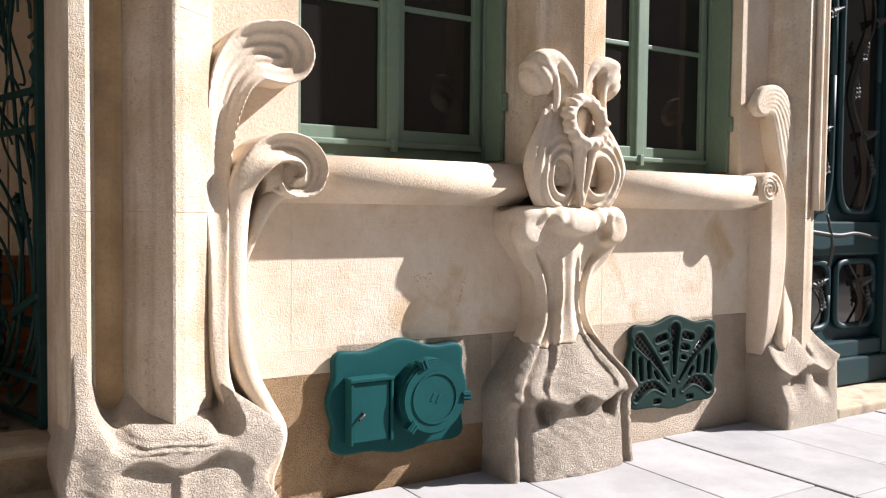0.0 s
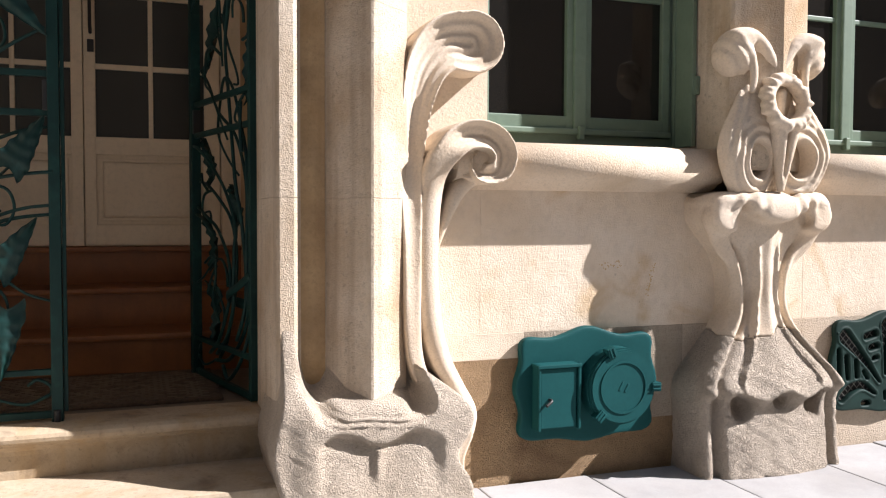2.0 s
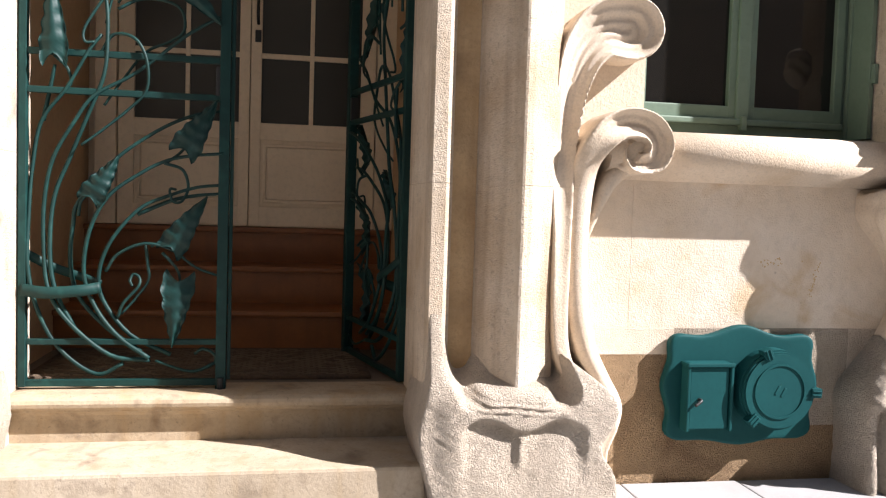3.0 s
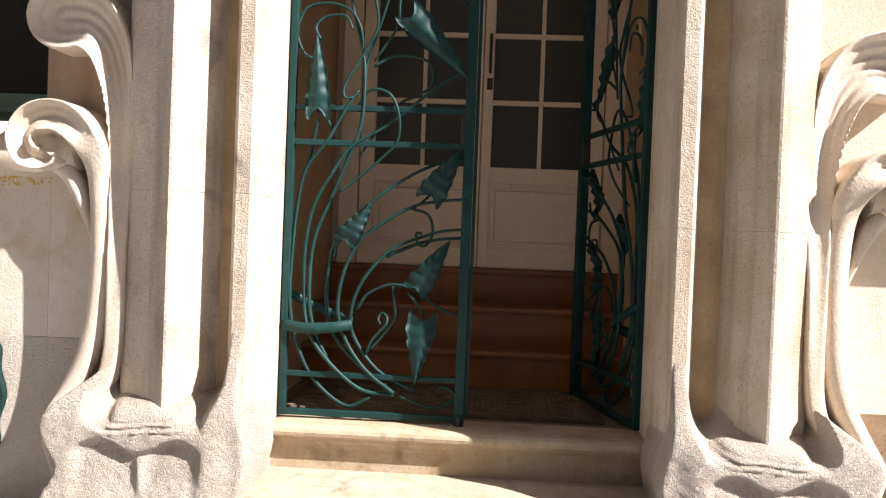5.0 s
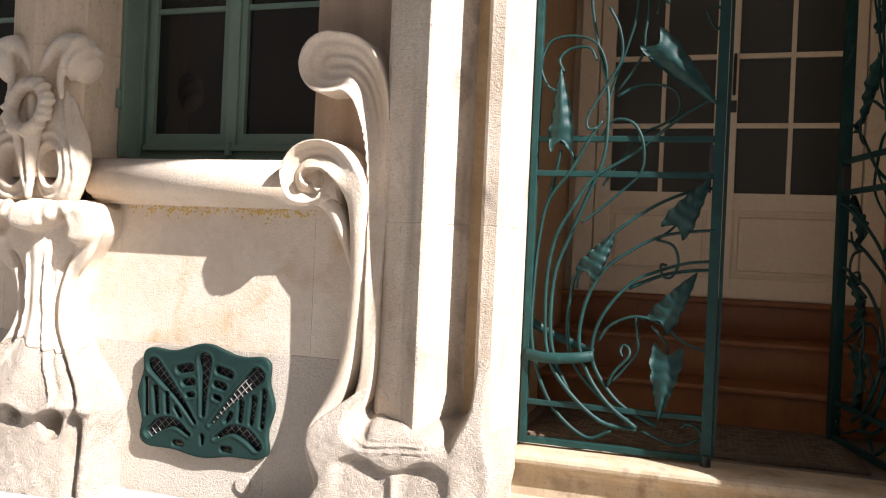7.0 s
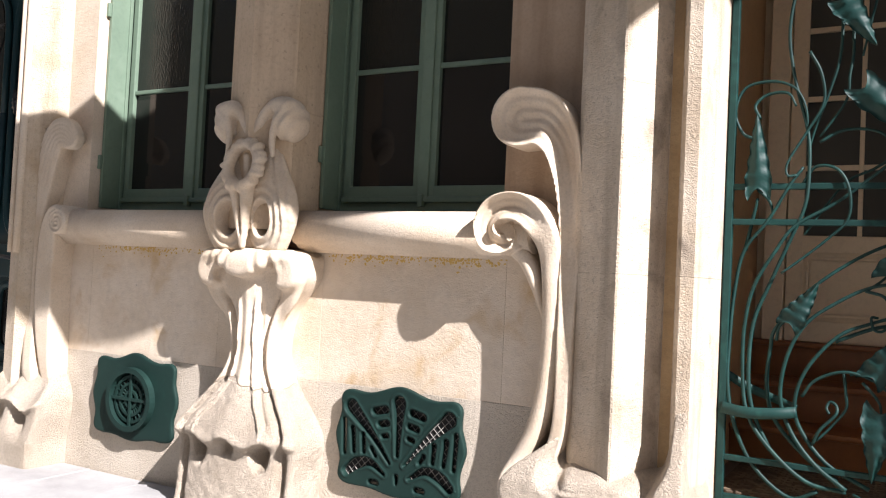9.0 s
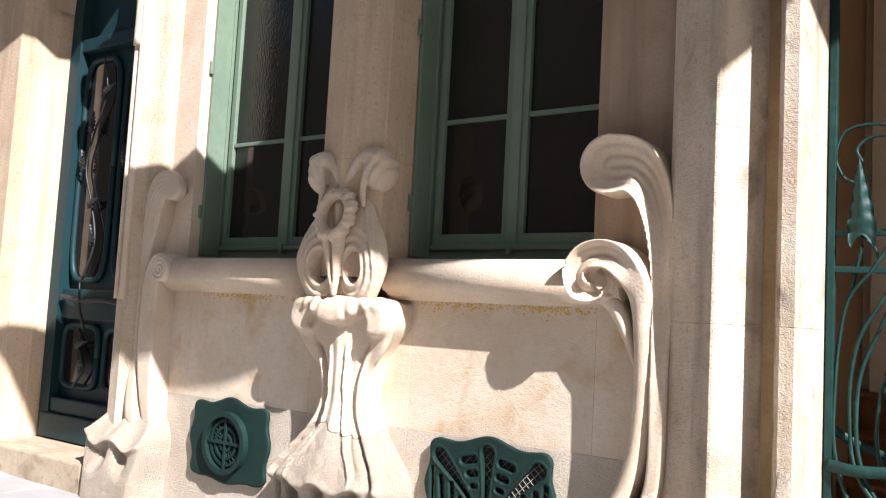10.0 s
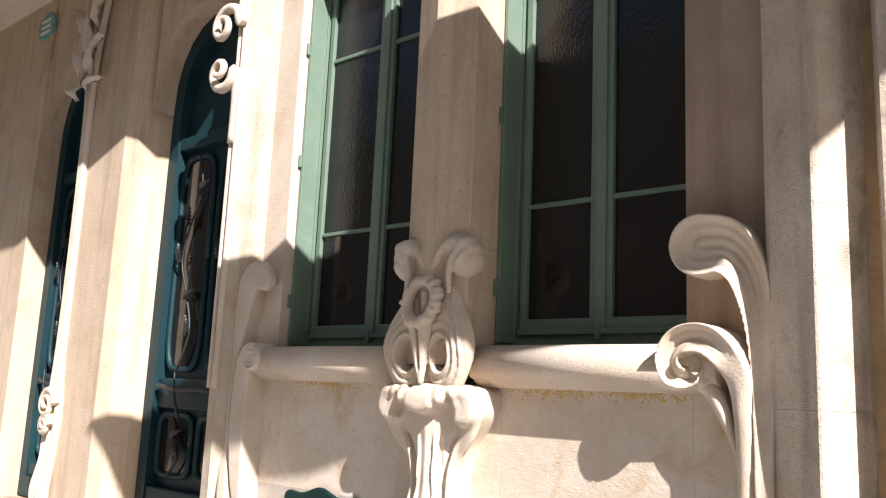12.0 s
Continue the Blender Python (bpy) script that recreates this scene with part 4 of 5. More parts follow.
def gate(at, turn, label):
    """One gate leaf in its own plan: hinge post at x = 0, lock post at 0.69; z from the threshold."""
    g = thing("iron_gate", label, "gate", at, "entrance gate leaves")
    g.rotation_euler = (0, 0, turn)
    W, H = 0.69, 2.45
    part("hinge_post", boxes((0.0, 0.026, -0.015, 0.015, 0.0, H), bevel=0.003), GREEN_I, g)
    part("lock_post", boxes((W - 0.036, W, -0.02, 0.02, -0.015, H), bevel=0.004), GREEN_I, g)
    part("lock_post_edge", boxes((W + 0.002, W + 0.014, -0.004, 0.016, 0.02, H), bevel=0.002), GREEN_I, g)
    for z, t in ((0.012, 0.012), (0.155, 0.010), (1.013, 0.011), (1.142, 0.011), (2.3, 0.012)):
        part("rail", boxes((0.02, W - 0.03, -0.010, 0.010, z - t, z + t), bevel=0.003), GREEN_I, g)
    part("lock", boxes((W - 0.05, W - 0.034, -0.016, 0.016, 1.02, 1.12), bevel=0.003), IRON, g)
    bolt = bmesh.new()
    tube(bolt, [(W - 0.018, -0.02, -0.03), (W - 0.018, -0.022, 0.03)], 0.011, sides=8)
    tube(bolt, [(W - 0.018, -0.03, -0.045), (W - 0.035, -0.035, -0.055), (W - 0.045, -0.035, -0.045)], 0.006, sides=6)
    part("drop_bolt", bolt, IRON, g)
    # binding that gathers the stems
    band = bmesh.new()
    tube(band, [(0.012, -0.018, 0.335), (0.10, -0.04, 0.328), (0.20, -0.036, 0.335), (0.265, -0.012, 0.345)], 0.024, 0.022, sides=6, flat=0.3)
    tube(band, [(0.012, 0.012, 0.46), (0.10, 0.03, 0.41), (0.20, 0.03, 0.375), (0.262, 0.006, 0.355)], 0.018, 0.016, sides=6, flat=0.3)
    part("binding_band", band, GREEN_I, g)
    made = []

    def stem(*pts):
        i = len(made)
        bm = bmesh.new()
        thick = 0.0082 if i < 8 else 0.0062
        tube(bm, [(x, 0.012 * math.sin(i * 2.1) + 0.010 * math.sin(q * 1.3 + i), z) for q, (x, z) in enumerate(pts)], thick, thick * 0.72, sides=6, n=5)
        made.append(part("stem", bm, GREEN_I, g))
    stem((0.34, 0.08), (0.25, 0.04), (0.13, 0.13), (0.06, 0.27), (0.03, 0.42), (0.03, 0.59), (0.04, 0.76), (0.07, 0.91), (0.15, 1.02), (0.22, 1.15), (0.26, 1.21))
    stem((0.07, 0.91), (0.09, 1.01), (0.11, 1.10))
    stem((0.43, 0.09), (0.30, 0.11), (0.17, 0.22), (0.10, 0.33), (0.08, 0.47), (0.08, 0.63), (0.11, 0.78), (0.18, 0.91), (0.24, 1.00), (0.35, 1.07), (0.43, 1.13), (0.54, 1.22), (0.65, 1.29))
    stem((0.18, 0.20), (0.12, 0.33), (0.10, 0.47), (0.11, 0.65), (0.16, 0.79), (0.22, 0.94), (0.27, 1.07), (0.28, 1.20), (0.27, 1.34), (0.22, 1.54), (0.20, 1.71), (0.23, 1.88), (0.31, 2.05))
    stem((0.40, 0.12), (0.29, 0.20), (0.19, 0.31), (0.16, 0.43), (0.17, 0.56), (0.19, 0.64), (0.30, 0.78), (0.44, 0.89), (0.56, 0.95), (0.66, 0.97))
    stem((0.43, 0.10), (0.33, 0.17), (0.25, 0.27), (0.21, 0.39), (0.23, 0.54), (0.29, 0.66), (0.39, 0.74), (0.48, 0.79), (0.57, 0.81), (0.67, 0.82))
    stem((0.50, 0.11), (0.36, 0.18), (0.27, 0.30), (0.26, 0.40), (0.30, 0.51), (0.39, 0.62), (0.49, 0.67), (0.58, 0.70), (0.66, 0.71))
    stem((0.38, 0.60), (0.49, 0.65), (0.57, 0.67), (0.66, 0.68))
    stem((0.28, 0.40), (0.32, 0.46), (0.41, 0.50), (0.50, 0.48), (0.58, 0.42), (0.66, 0.39))
    stem((0.32, 0.24), (0.34, 0.29), (0.39, 0.35), (0.39, 0.38), (0.37, 0.39), (0.36, 0.37), (0.37, 0.35))
    stem((0.41, 0.50), (0.42, 0.42), (0.42, 0.37), (0.38, 0.31), (0.33, 0.25))
    stem((0.47, 0.47), (0.52, 0.41), (0.53, 0.35))
    stem((0.47, 0.78), (0.53, 0.76), (0.55, 0.70), (0.53, 0.65), (0.50, 0.65), (0.49, 0.69), (0.51, 0.69))
    stem((0.47, 0.78), (0.51, 0.81), (0.55, 0.85))
    stem((0.19, 0.59), (0.20, 0.64), (0.24, 0.68))
    stem((0.53, 0.48), (0.48, 0.51), (0.43, 0.49))
    stem((0.09, 1.32), (0.05, 1.34), (0.02, 1.42), (0.05, 1.51), (0.14, 1.53), (0.22, 1.50), (0.26, 1.43), (0.27, 1.34))
    stem((0.27, 1.62), (0.31, 1.54), (0.32, 1.44), (0.27, 1.34), (0.21, 1.23), (0.21, 1.18), (0.24, 1.18))
    stem((0.11, 1.39), (0.09, 1.44), (0.13, 1.48), (0.20, 1.48), (0.23, 1.43))
    stem((0.31, 1.30), (0.38, 1.34), (0.46, 1.34), (0.52, 1.31), (0.53, 1.24), (0.48, 1.20), (0.40, 1.16), (0.32, 1.05), (0.27, 0.97))
    stem((0.26, 1.15), (0.30, 1.21), (0.37, 1.20), (0.41, 1.13), (0.41, 1.03), (0.35, 0.96), (0.26, 0.88), (0.20, 0.83))
    stem((0.40, 1.79), (0.41, 1.62), (0.40, 1.53), (0.39, 1.44), (0.31, 1.32))
    stem((0.37, 1.83), (0.37, 1.62), (0.34, 1.49), (0.29, 1.34), (0.27, 1.25))
    stem((0.31, 2.05), (0.39, 2.08), (0.46, 1.98), (0.48, 1.83), (0.46, 1.70), (0.44, 1.59))
    stem((0.11, 1.13), (0.15, 1.09), (0.16, 1.04), (0.14, 1.02))
    stem((0.61, 1.60), (0.64, 1.54), (0.66, 1.55), (0.66, 1.60), (0.63, 1.62))
    stem((0.65, 0.08), (0.57, 0.05), (0.45, 0.09))
    stem((0.58, 0.11), (0.61, 0.13), (0.65, 0.11), (0.65, 0.08), (0.62, 0.06))
    for x, z, a, ln, wd in ((0.114, 1.132, 1.61, 0.27, 0.05), (0.45, 1.475, -0.80, 0.30, 0.062), (0.54, 0.83, 1.02, 0.205, 0.058), (0.235, 0.655, 1.02, 0.17, 0.050), (0.50, 0.49, 0.99, 0.215, 0.055),
                            (0.527, 0.372, -1.66, 0.235, 0.062), (0.373, 1.79, -1.0, 0.20, 0.055)):
        part("leaf", leaf_shape(bmesh.new(), x, z, a, ln, wd, -0.02), GREEN_I, g, "folded green iron leaf with raised veins")
    return g


gate((-0.665, 0.275, 0.322), 0.0, "closed green wrought iron gate leaf with plant stems and leaves")
g2 = gate((0.66, 0.30, 0.322), radians(104), "green wrought iron gate leaf swung open into the porch")

# ---- cast iron plates in the plinth ----
def plate_edge(X, Z, w, h):
    """Distance beyond the wavy outline of a plate w wide and h high, its foot at z = 0."""
    q = np.abs(X)
    top = h - 0.045 + 0.045 * np.exp(-(X / (0.17 * w)) ** 2) + 0.012 * np.exp(-((q - 0.40 * w) / (0.10 * w)) ** 2)
    low = 0.03 - 0.03 * np.exp(-(X / (0.20 * w)) ** 2) - 0.010 * np.exp(-((q - 0.36 * w) / (0.12 * w)) ** 2)
    side = w / 2 - 0.012 + 0.012 * np.cos((Z - h * 0.5) * 6.0 / h * 2.2)
    return smax(smax(q - side, Z - top, 0.07), low - Z, 0.07)


def plate_thing(label, x, z, s):
    e = thing("cast_iron_plate", label, "vent cover" if "grille" in label else "coal hatch", (x, WALL - 0.008, z), "plinth plates")
    return e


def fan_field(X, Y, Z):
    f = smax(plate_edge(X, Z, 0.62, 0.45), np.abs(Y + 0.016) - 0.014, 0.006)
    q = np.abs(X)
    holes = ribbon([(0.0, 0.17, 0.008), (0.0, 0.28, 0.016), (0.0, 0.382, 0.030)], q, Z)[0]
    for pts in ([(0.035, 0.135, 0.005), (0.12, 0.235, 0.015), (0.234, 0.343, 0.032)], [(0.06, 0.085, 0.006), (0.13, 0.125, 0.016), (0.20, 0.11, 0.024), (0.245, 0.075, 0.020)],
                [(0.052, 0.245, 0.010), (0.072, 0.24, 0.010)], [(0.055, 0.295, 0.014), (0.088, 0.288, 0.014)], [(0.065, 0.350, 0.016), (0.115, 0.338, 0.016)],
                [(0.105, 0.155, 0.008), (0.125, 0.185, 0.010)], [(0.165, 0.165, 0.010), (0.170, 0.235, 0.012)], [(0.215, 0.16, 0.010), (0.225, 0.255, 0.013)], [(0.262, 0.15, 0.010), (0.268, 0.285, 0.012)],
                [(0.095, 0.045, 0.012), (0.125, 0.045, 0.012)], [(0.0, 0.055, 0.006), (0.0, 0.085, 0.011)]):
        holes = np.minimum(holes, ribbon([(*p,) for p in pts], q, Z, 3)[0])
        f = f - 0.0004 * np.exp(-((holes - 0.008) / 0.004) ** 2)
    return smax(f, -holes, 0.003)


def lattice(x0, x1, z0, z1, y, gap):
    bm = bmesh.new()
    n = int((x1 - x0 + z1 - z0) / gap)
    for i in range(n):
        for d in (1, -1):
            c = i * gap
            a, b = max(0, c - (z1 - z0)), min(c, x1 - x0)
            if b - a < 0.01:
                continue
            pa, pb = (a, c - a), (b, c - b)
            if d < 0:
                pa, pb = (x1 - x0 - pa[0], pa[1]), (x1 - x0 - pb[0], pb[1])
            tube(bm, [(x0 + pa[0], y, z0 + pa[1]), (x0 + pb[0], y, z0 + pb[1])], 0.0018, sides=4, n=1)
    return bm


for s, zs, x in ((-1, 1.0, -1.878), (1, 0.945, 3.37)):
    vent = plate_thing("dark green cast iron fan grille over wire mesh in the plinth", x, 0.17 * zs if s < 0 else 0.14, s)
    carve("fan_grille", fan_field, (-0.34, -0.045, -0.02), (0.34, 0.004, 0.48), 0.0045, GREEN_V, vent)
    # black backing gives the darkness of the hollow behind the grille
    part("backing", boxes((-0.27, 0.27, 0.0005, 0.006, 0.04, 0.40)), DARK, vent)
    part("wire_mesh", lattice(-0.27, 0.27, 0.04, 0.40, -0.003, 0.034), ZINC, vent)
    for bx, bz in ((-0.275, 0.36), (0.275, 0.36), (-0.275, 0.07), (0.275, 0.07)):
        bm = bmesh.new()
        bmesh.ops.create_uvsphere(bm, u_segments=8, v_segments=5, radius=0.007, matrix=Matrix.Translation((bx, -0.030, bz)) @ Matrix.Diagonal((1, 0.6, 1, 1)))
        part("rivet", bm, GREEN_V, vent)

# round vent in the far bay on the left
rv = plate_thing("dark green cast iron plate with a round ring grille", -3.44, 0.185, -1)
carve("plate", lambda X, Y, Z: smax(smax(plate_edge(X, Z, 0.60, 0.44), np.abs(Y + 0.014) - 0.012, 0.006), -(np.hypot(X, Z - 0.21) - 0.135), 0.004), (-0.33, -0.04, -0.02), (0.33, 0.004, 0.47), 0.0065, GREEN_V, rv)
def ring_mesh(r0, r1, y0, y1, cz, n=40):
    bm = bmesh.new()
    loops = []
    for r, y in ((r0, y1), (r0, y0), (r1, y0), (r1, y1)):
        loops.append([bm.verts.new((r * math.cos(t), y, cz + r * math.sin(t))) for t in np.linspace(0, 2 * math.pi, n, endpoint=False)])
    for a, b in zip(loops, loops[1:] + loops[:1]):
        for i in range(n):
            bm.faces.new((a[i], a[(i + 1) % n], b[(i + 1) % n], b[i]))
    bmesh.ops.recalc_face_normals(bm, faces=bm.faces)
    return bm
def disc(r, y0, y1, cx, cz, n=40, bevel=0.006):
    bm = bmesh.new()
    bmesh.ops.create_cone(bm, cap_ends=True, segments=n, radius1=r, radius2=r, depth=abs(y1 - y0), matrix=Matrix.Translation((cx, (y0 + y1) / 2, cz)) @ Matrix.Rotation(math.pi / 2, 4, 'X'))
    if bevel:
        bmesh.ops.bevel(bm, geom=[e for e in bm.edges if len(e.link_faces) == 2 and any(len(f.verts) > 4 for f in e.link_faces)], offset=bevel, segments=2, affect='EDGES')
    return bm
part("rim", ring_mesh(0.132, 0.158, -0.060, -0.004, 0.21), GREEN_V, rv)
for r in (0.040, 0.078, 0.112):
    part("ring", ring_mesh(r - 0.007, r + 0.007, -0.040, -0.022, 0.21), GREEN_V, rv)
part("cross_bars", boxes((-0.135, 0.135, -0.046, -0.026, 0.203, 0.217), (-0.007, 0.007, -0.0455, -0.0255, 0.075, 0.345)), GREEN_V, rv)
for k in range(24):
    t = k * math.pi / 12 + 0.13
    bm = bmesh.new()
    tube(bm, [(0.04 * math.cos(t), -0.031, 0.21 + 0.04 * math.sin(t)), (0.132 * math.cos(t), -0.031, 0.21 + 0.132 * math.sin(t))], 0.004, sides=4, n=1)
    part("spoke", bm, GREEN_V, rv)
# black backing in place of the unlit hollow behind the rings
part("backing", boxes((-0.15, 0.15, 0.0005, 0.006, 0.06, 0.36)), DARK, rv)

# coal hatch in the near bay on the right
ch = plate_thing("teal green cast iron hatch plate with square door and round lid", 1.868, 0.145, 1)
carve("plate", lambda X, Y, Z: smax(plate_edge(X, Z, 0.61, 0.44), np.abs(Y + 0.022) - 0.020, 0.008), (-0.34, -0.06, -0.02), (0.34, 0.004, 0.47), 0.007, GREEN_P, ch)
part("box_frame", boxes((-0.236, -0.226, -0.095, -0.035, 0.066, 0.312), (-0.073, -0.062, -0.098, -0.035, 0.066, 0.312), (-0.240, -0.060, -0.100, -0.035, 0.298, 0.312), bevel=0.003), GREEN_P, ch)
hd = part("square_door", boxes((-0.225, -0.078, -0.090, -0.040, 0.075, 0.296), bevel=0.003), GREEN_P, ch)
bm = bmesh.new()
tube(bm, [(-0.19, -0.088, 0.182), (-0.19, -0.108, 0.180), (-0.215, -0.116, 0.165)], 0.006, sides=6)
part("catch", bm, IRON, hd)
part("lid_collar", disc(0.146, -0.108, -0.03, 0.105, 0.215, 48), GREEN_P, ch)
lid = part("round_lid", disc(0.140, -0.122, -0.100, 0.105, 0.215, 48), GREEN_P, ch)
bm = ring_mesh(0.092, 0.100, -0.126, -0.115, 0.0, 48)
bm.transform(Matrix.Translation((0.105, 0, 0.215)))
part("raised_ring", bm, GREEN_P, lid)
bm = bmesh.new()
box(bm, 0.088, 0.098, -0.1245, -0.116, 0.195, 0.232, 0.003), box(bm, 0.113, 0.123, -0.1245, -0.116, 0.20, 0.236, 0.003)
bmesh.ops.rotate(bm, verts=bm.verts, cent=(0.105, 0, 0.215), matrix=Matrix.Rotation(0.5, 3, 'Y'))
part("worn_mark", bm, GREEN_P, lid)
for t in (1.95, -0.05, 3.95):
    bm = boxes((-0.017, 0.017, -0.128, -0.09, 0.122, 0.162), (-0.010, -0.004, -0.132, -0.125, 0.124, 0.160), (0.004, 0.010, -0.132, -0.125, 0.124, 0.160), bevel=0.002)
    bm.transform(Matrix.Translation((0.105, 0, 0.215)) @ Matrix.Rotation(math.pi / 2 - t, 4, 'Y'))
    part("clamp", bm, GREEN_P, ch)

# ---- neighbouring doorways ----
def arch(x0, x1, z_spring, z_top, n=12):
    c, r = (x0 + x1) / 2, (x1 - x0) / 2
    return [(c - r * math.cos(math.pi * i / n), z_spring + (z_top - z_spring) * math.sin(math.pi * i / n) ** 0.8) for i in range(n + 1)]


def arch_wall(name, x0, x1, zs, zt, y0, y1, z_end):
    """The wall over an arched opening."""
    a = arch(x0, x1, zs, zt)
    return part(name, plate([(x0, zs)] + a[1:-1] + [(x1, zs), (x1, z_end), (x0, z_end)], y0, y1), STONE_SHADE_TONE, wall)


def green_door(label, x0, x1, z0, zs, zt, y):
    """An arched dark green door: frame, leaf with tall glazed lights, curved bars of iron, lower panels."""
    d = tagged(thing("door", label, "door", ((x0 + x1) / 2, y, z0), "street doors"), kind="structure")
    w, off = (x1 - x0) / 2, Matrix.Translation((-(x0 + x1) / 2, -y, -z0))

    def put(name, bm, m, lab=""):
        bm.transform(off)
        return part(name, bm, m, d, lab)
    a = arch(x0, x1, zs, zt)
    b = arch(x0 + 0.11, x1 - 0.11, zs, zt - 0.12)
    bm = plate([(x0, z0)] + a + [(x1, z0), (x1 - 0.11, z0)] + b[::-1] + [(x0 + 0.11, z0)], y - 0.05, y + 0.06)
    put("door_frame", bm, GREEN_D)
    put("door_back", plate([(x0 + 0.09, z0)] + b + [(x1 - 0.09, z0)], y + 0.03, y + 0.06), GREEN_D)
    put("transom", boxes((x0 + 0.1, x1 - 0.1, y - 0.035, y + 0.03, zs - 0.28, zs - 0.19), (x0 + 0.1, x1 - 0.1, y - 0.02, y + 0.03, z0 + 0.78, z0 + 0.98), bevel=0.01), GREEN_D)
    put("plinth_board", boxes((x0 + 0.05, x1 - 0.05, y - 0.07, y + 0.03, z0, z0 + 0.16), (x0 + 0.08, x1 - 0.08, y - 0.04, y + 0.03, z0 + 0.16, z0 + 0.26), bevel=0.012), GREEN_D)
    c = (x0 + x1) / 2
    for e0, e1 in ((x0 + 0.13, c - 0.04), (c + 0.04, x1 - 0.13)):
        for za, zb in ((z0 + 1.04, zs - 0.34), (z0 + 0.34, z0 + 0.74)):
            m_, h_ = (e0 + e1) / 2, (e1 - e0) / 2
            oval = [(m_ + h_ * math.copysign(abs(math.cos(t)) ** 0.45, math.cos(t)), (za + zb) / 2 + (zb - za) / 2 * math.copysign(abs(math.sin(t)) ** 0.3, math.sin(t))) for t in np.linspace(0, 2 * math.pi, 28, endpoint=False)]
            rim = bmesh.new()
            tube(rim, [(px, y + 0.012, pz) for px, pz in oval + oval[:1]], 0.022, sides=6, n=2)
            put("panel_moulding", rim, GREEN_D)
            put("pane", plate([(m_ + (px - m_) * 0.93, (za + zb) / 2 + (pz - (za + zb) / 2) * 0.97) for px, pz in oval], y + 0.018, y + 0.027), PANE)
            iron = bmesh.new()
            n = max(3, int((zb - za) / 0.22))
            tube(iron, [(m_ + 0.5 * h_ * math.sin(k * 1.5), y - 0.012 - 0.01 * math.cos(k), za + (zb - za) * k / n) for k in range(n + 1)], 0.009, 0.006, sides=6, n=5)
            put("iron_stem", iron, IRON)
            for k in range(1, n):
                put("iron_leaf", leaf_shape(bmesh.new(), m_ + 0.5 * h_ * math.sin(k * 1.5), za + (zb - za) * k / n, 1.2 + 0.9 * math.sin(k * 2.3), 0.13, 0.03, y - 0.03, 0.012), IRON)
    hb = bmesh.new()
    tube(hb, [(x0 + 0.16, y - 0.05, z0 + 0.93), (c - 0.1, y - 0.075, z0 + 0.90), (c + 0.1, y - 0.07, z0 + 0.91), (x1 - 0.2, y - 0.05, z0 + 0.88)], 0.016, 0.011, sides=7)
    tube(hb, [(c - 0.12, y - 0.05, z0 + 0.72), (c - 0.14, y - 0.08, z0 + 0.86), (c - 0.18, y - 0.07, z0 + 1.02)], 0.012, 0.007, sides=6)
    put("door_pull", hb, IRON, "twisted black iron door pull")
    return d


def pier_plan(a, b, s):
    return [(s * a, 0.45), (s * a, 0.30), (s * (a + 0.04), 0.12), (s * (a + 0.12), 0.0), (s * (a + 0.22), -0.05), (s * (b - 0.16), -0.05), (s * (b - 0.12), -0.02), (s * (b - 0.05), -0.02), (s * b, 0.08), (s * b, 0.45)]


for s in (-1, 1):
    green_door("tall arched dark green door with glazed panels and iron vines", *sorted((s * FAR0, s * FAR1)), 0.17 if s < 0 else 0.06, 3.05, 3.75, 0.24)
    arch_wall("wall_over_door", *sorted((s * FAR0, s * FAR1)), 3.05, 3.75, 0.02, 0.45, TOP)
    # piers and door heads share the stone coloured as if in shade
    part("pier", prism(pier_plan(FAR1, 6.45, s), -0.1, TOP), STONE_SHADE_TONE, wall)
    green_door("tall arched dark green door with glazed panels and iron vines", *sorted((s * 6.45, s * 7.35)), 0.17, 3.05, 3.75, 0.24)
    arch_wall("wall_over_door", *sorted((s * 6.45, s * 7.35)), 3.05, 3.75, 0.02, 0.45, TOP)
    part("pier", boxes((s * 7.35, s * 14.0, 0.0, 0.45, -0.1, TOP)), STONE_SHADE_TONE, wall)
    tagged(part("door_step", boxes((s * (FAR0 + 0.03), s * (FAR1 - 0.02), -0.16, 0.30, -0.05, 0.16 if s < 0 else 0.05), bevel=0.012), STONE_STEP), "worn limestone step below a green street door", "step")
    tagged(part("door_step", boxes((s * 6.47, s * 7.33, -0.16, 0.30, -0.05, 0.16), bevel=0.012), STONE_STEP), "worn limestone step below a green street door", "step")
    tagged(part("house_core", boxes((s * 1.0, s * 14.0, 2.2, 2.4, -0.1, TOP)), DARK, wall))

# slab above the view, added to shade the left doors and piers
shade_slab = tagged(part("cornice", prism([(-3.5, WALL), (-3.6, -0.75), (-5.0, -1.12), (-12.0, -1.3), (-12.0, WALL)], 4.45, 4.55), STONE), "unseen limestone slab added over the street doors to shade them", "cornice", kind="structure")

# vine column carved on the pier to the left, with a leafy head
vine = thing("vine_column", "slender carved limestone vine stem with leafy head on the pier", "stone carving", (-6.32, -0.05, 0.0))
bm = bmesh.new()
for k, dx in enumerate((-0.05, 0.0, 0.045)):
    tube(bm, [(dx, -0.01, 0.05), (dx * 1.8, -0.05, 0.30), (dx * 1.3, -0.02, 0.55), (dx * 1.6 + 0.02, -0.02, 0.85), (dx * 0.7, -0.01, 1.3), (dx * 0.5, -0.01, 2.2), (dx * 0.6, -0.02, 3.2), (dx * 1.6, -0.04, 3.6), (dx * 3.5, -0.03, 4.2)], 0.035, 0.028, sides=8)
part("stems", bm, STONE, vine)
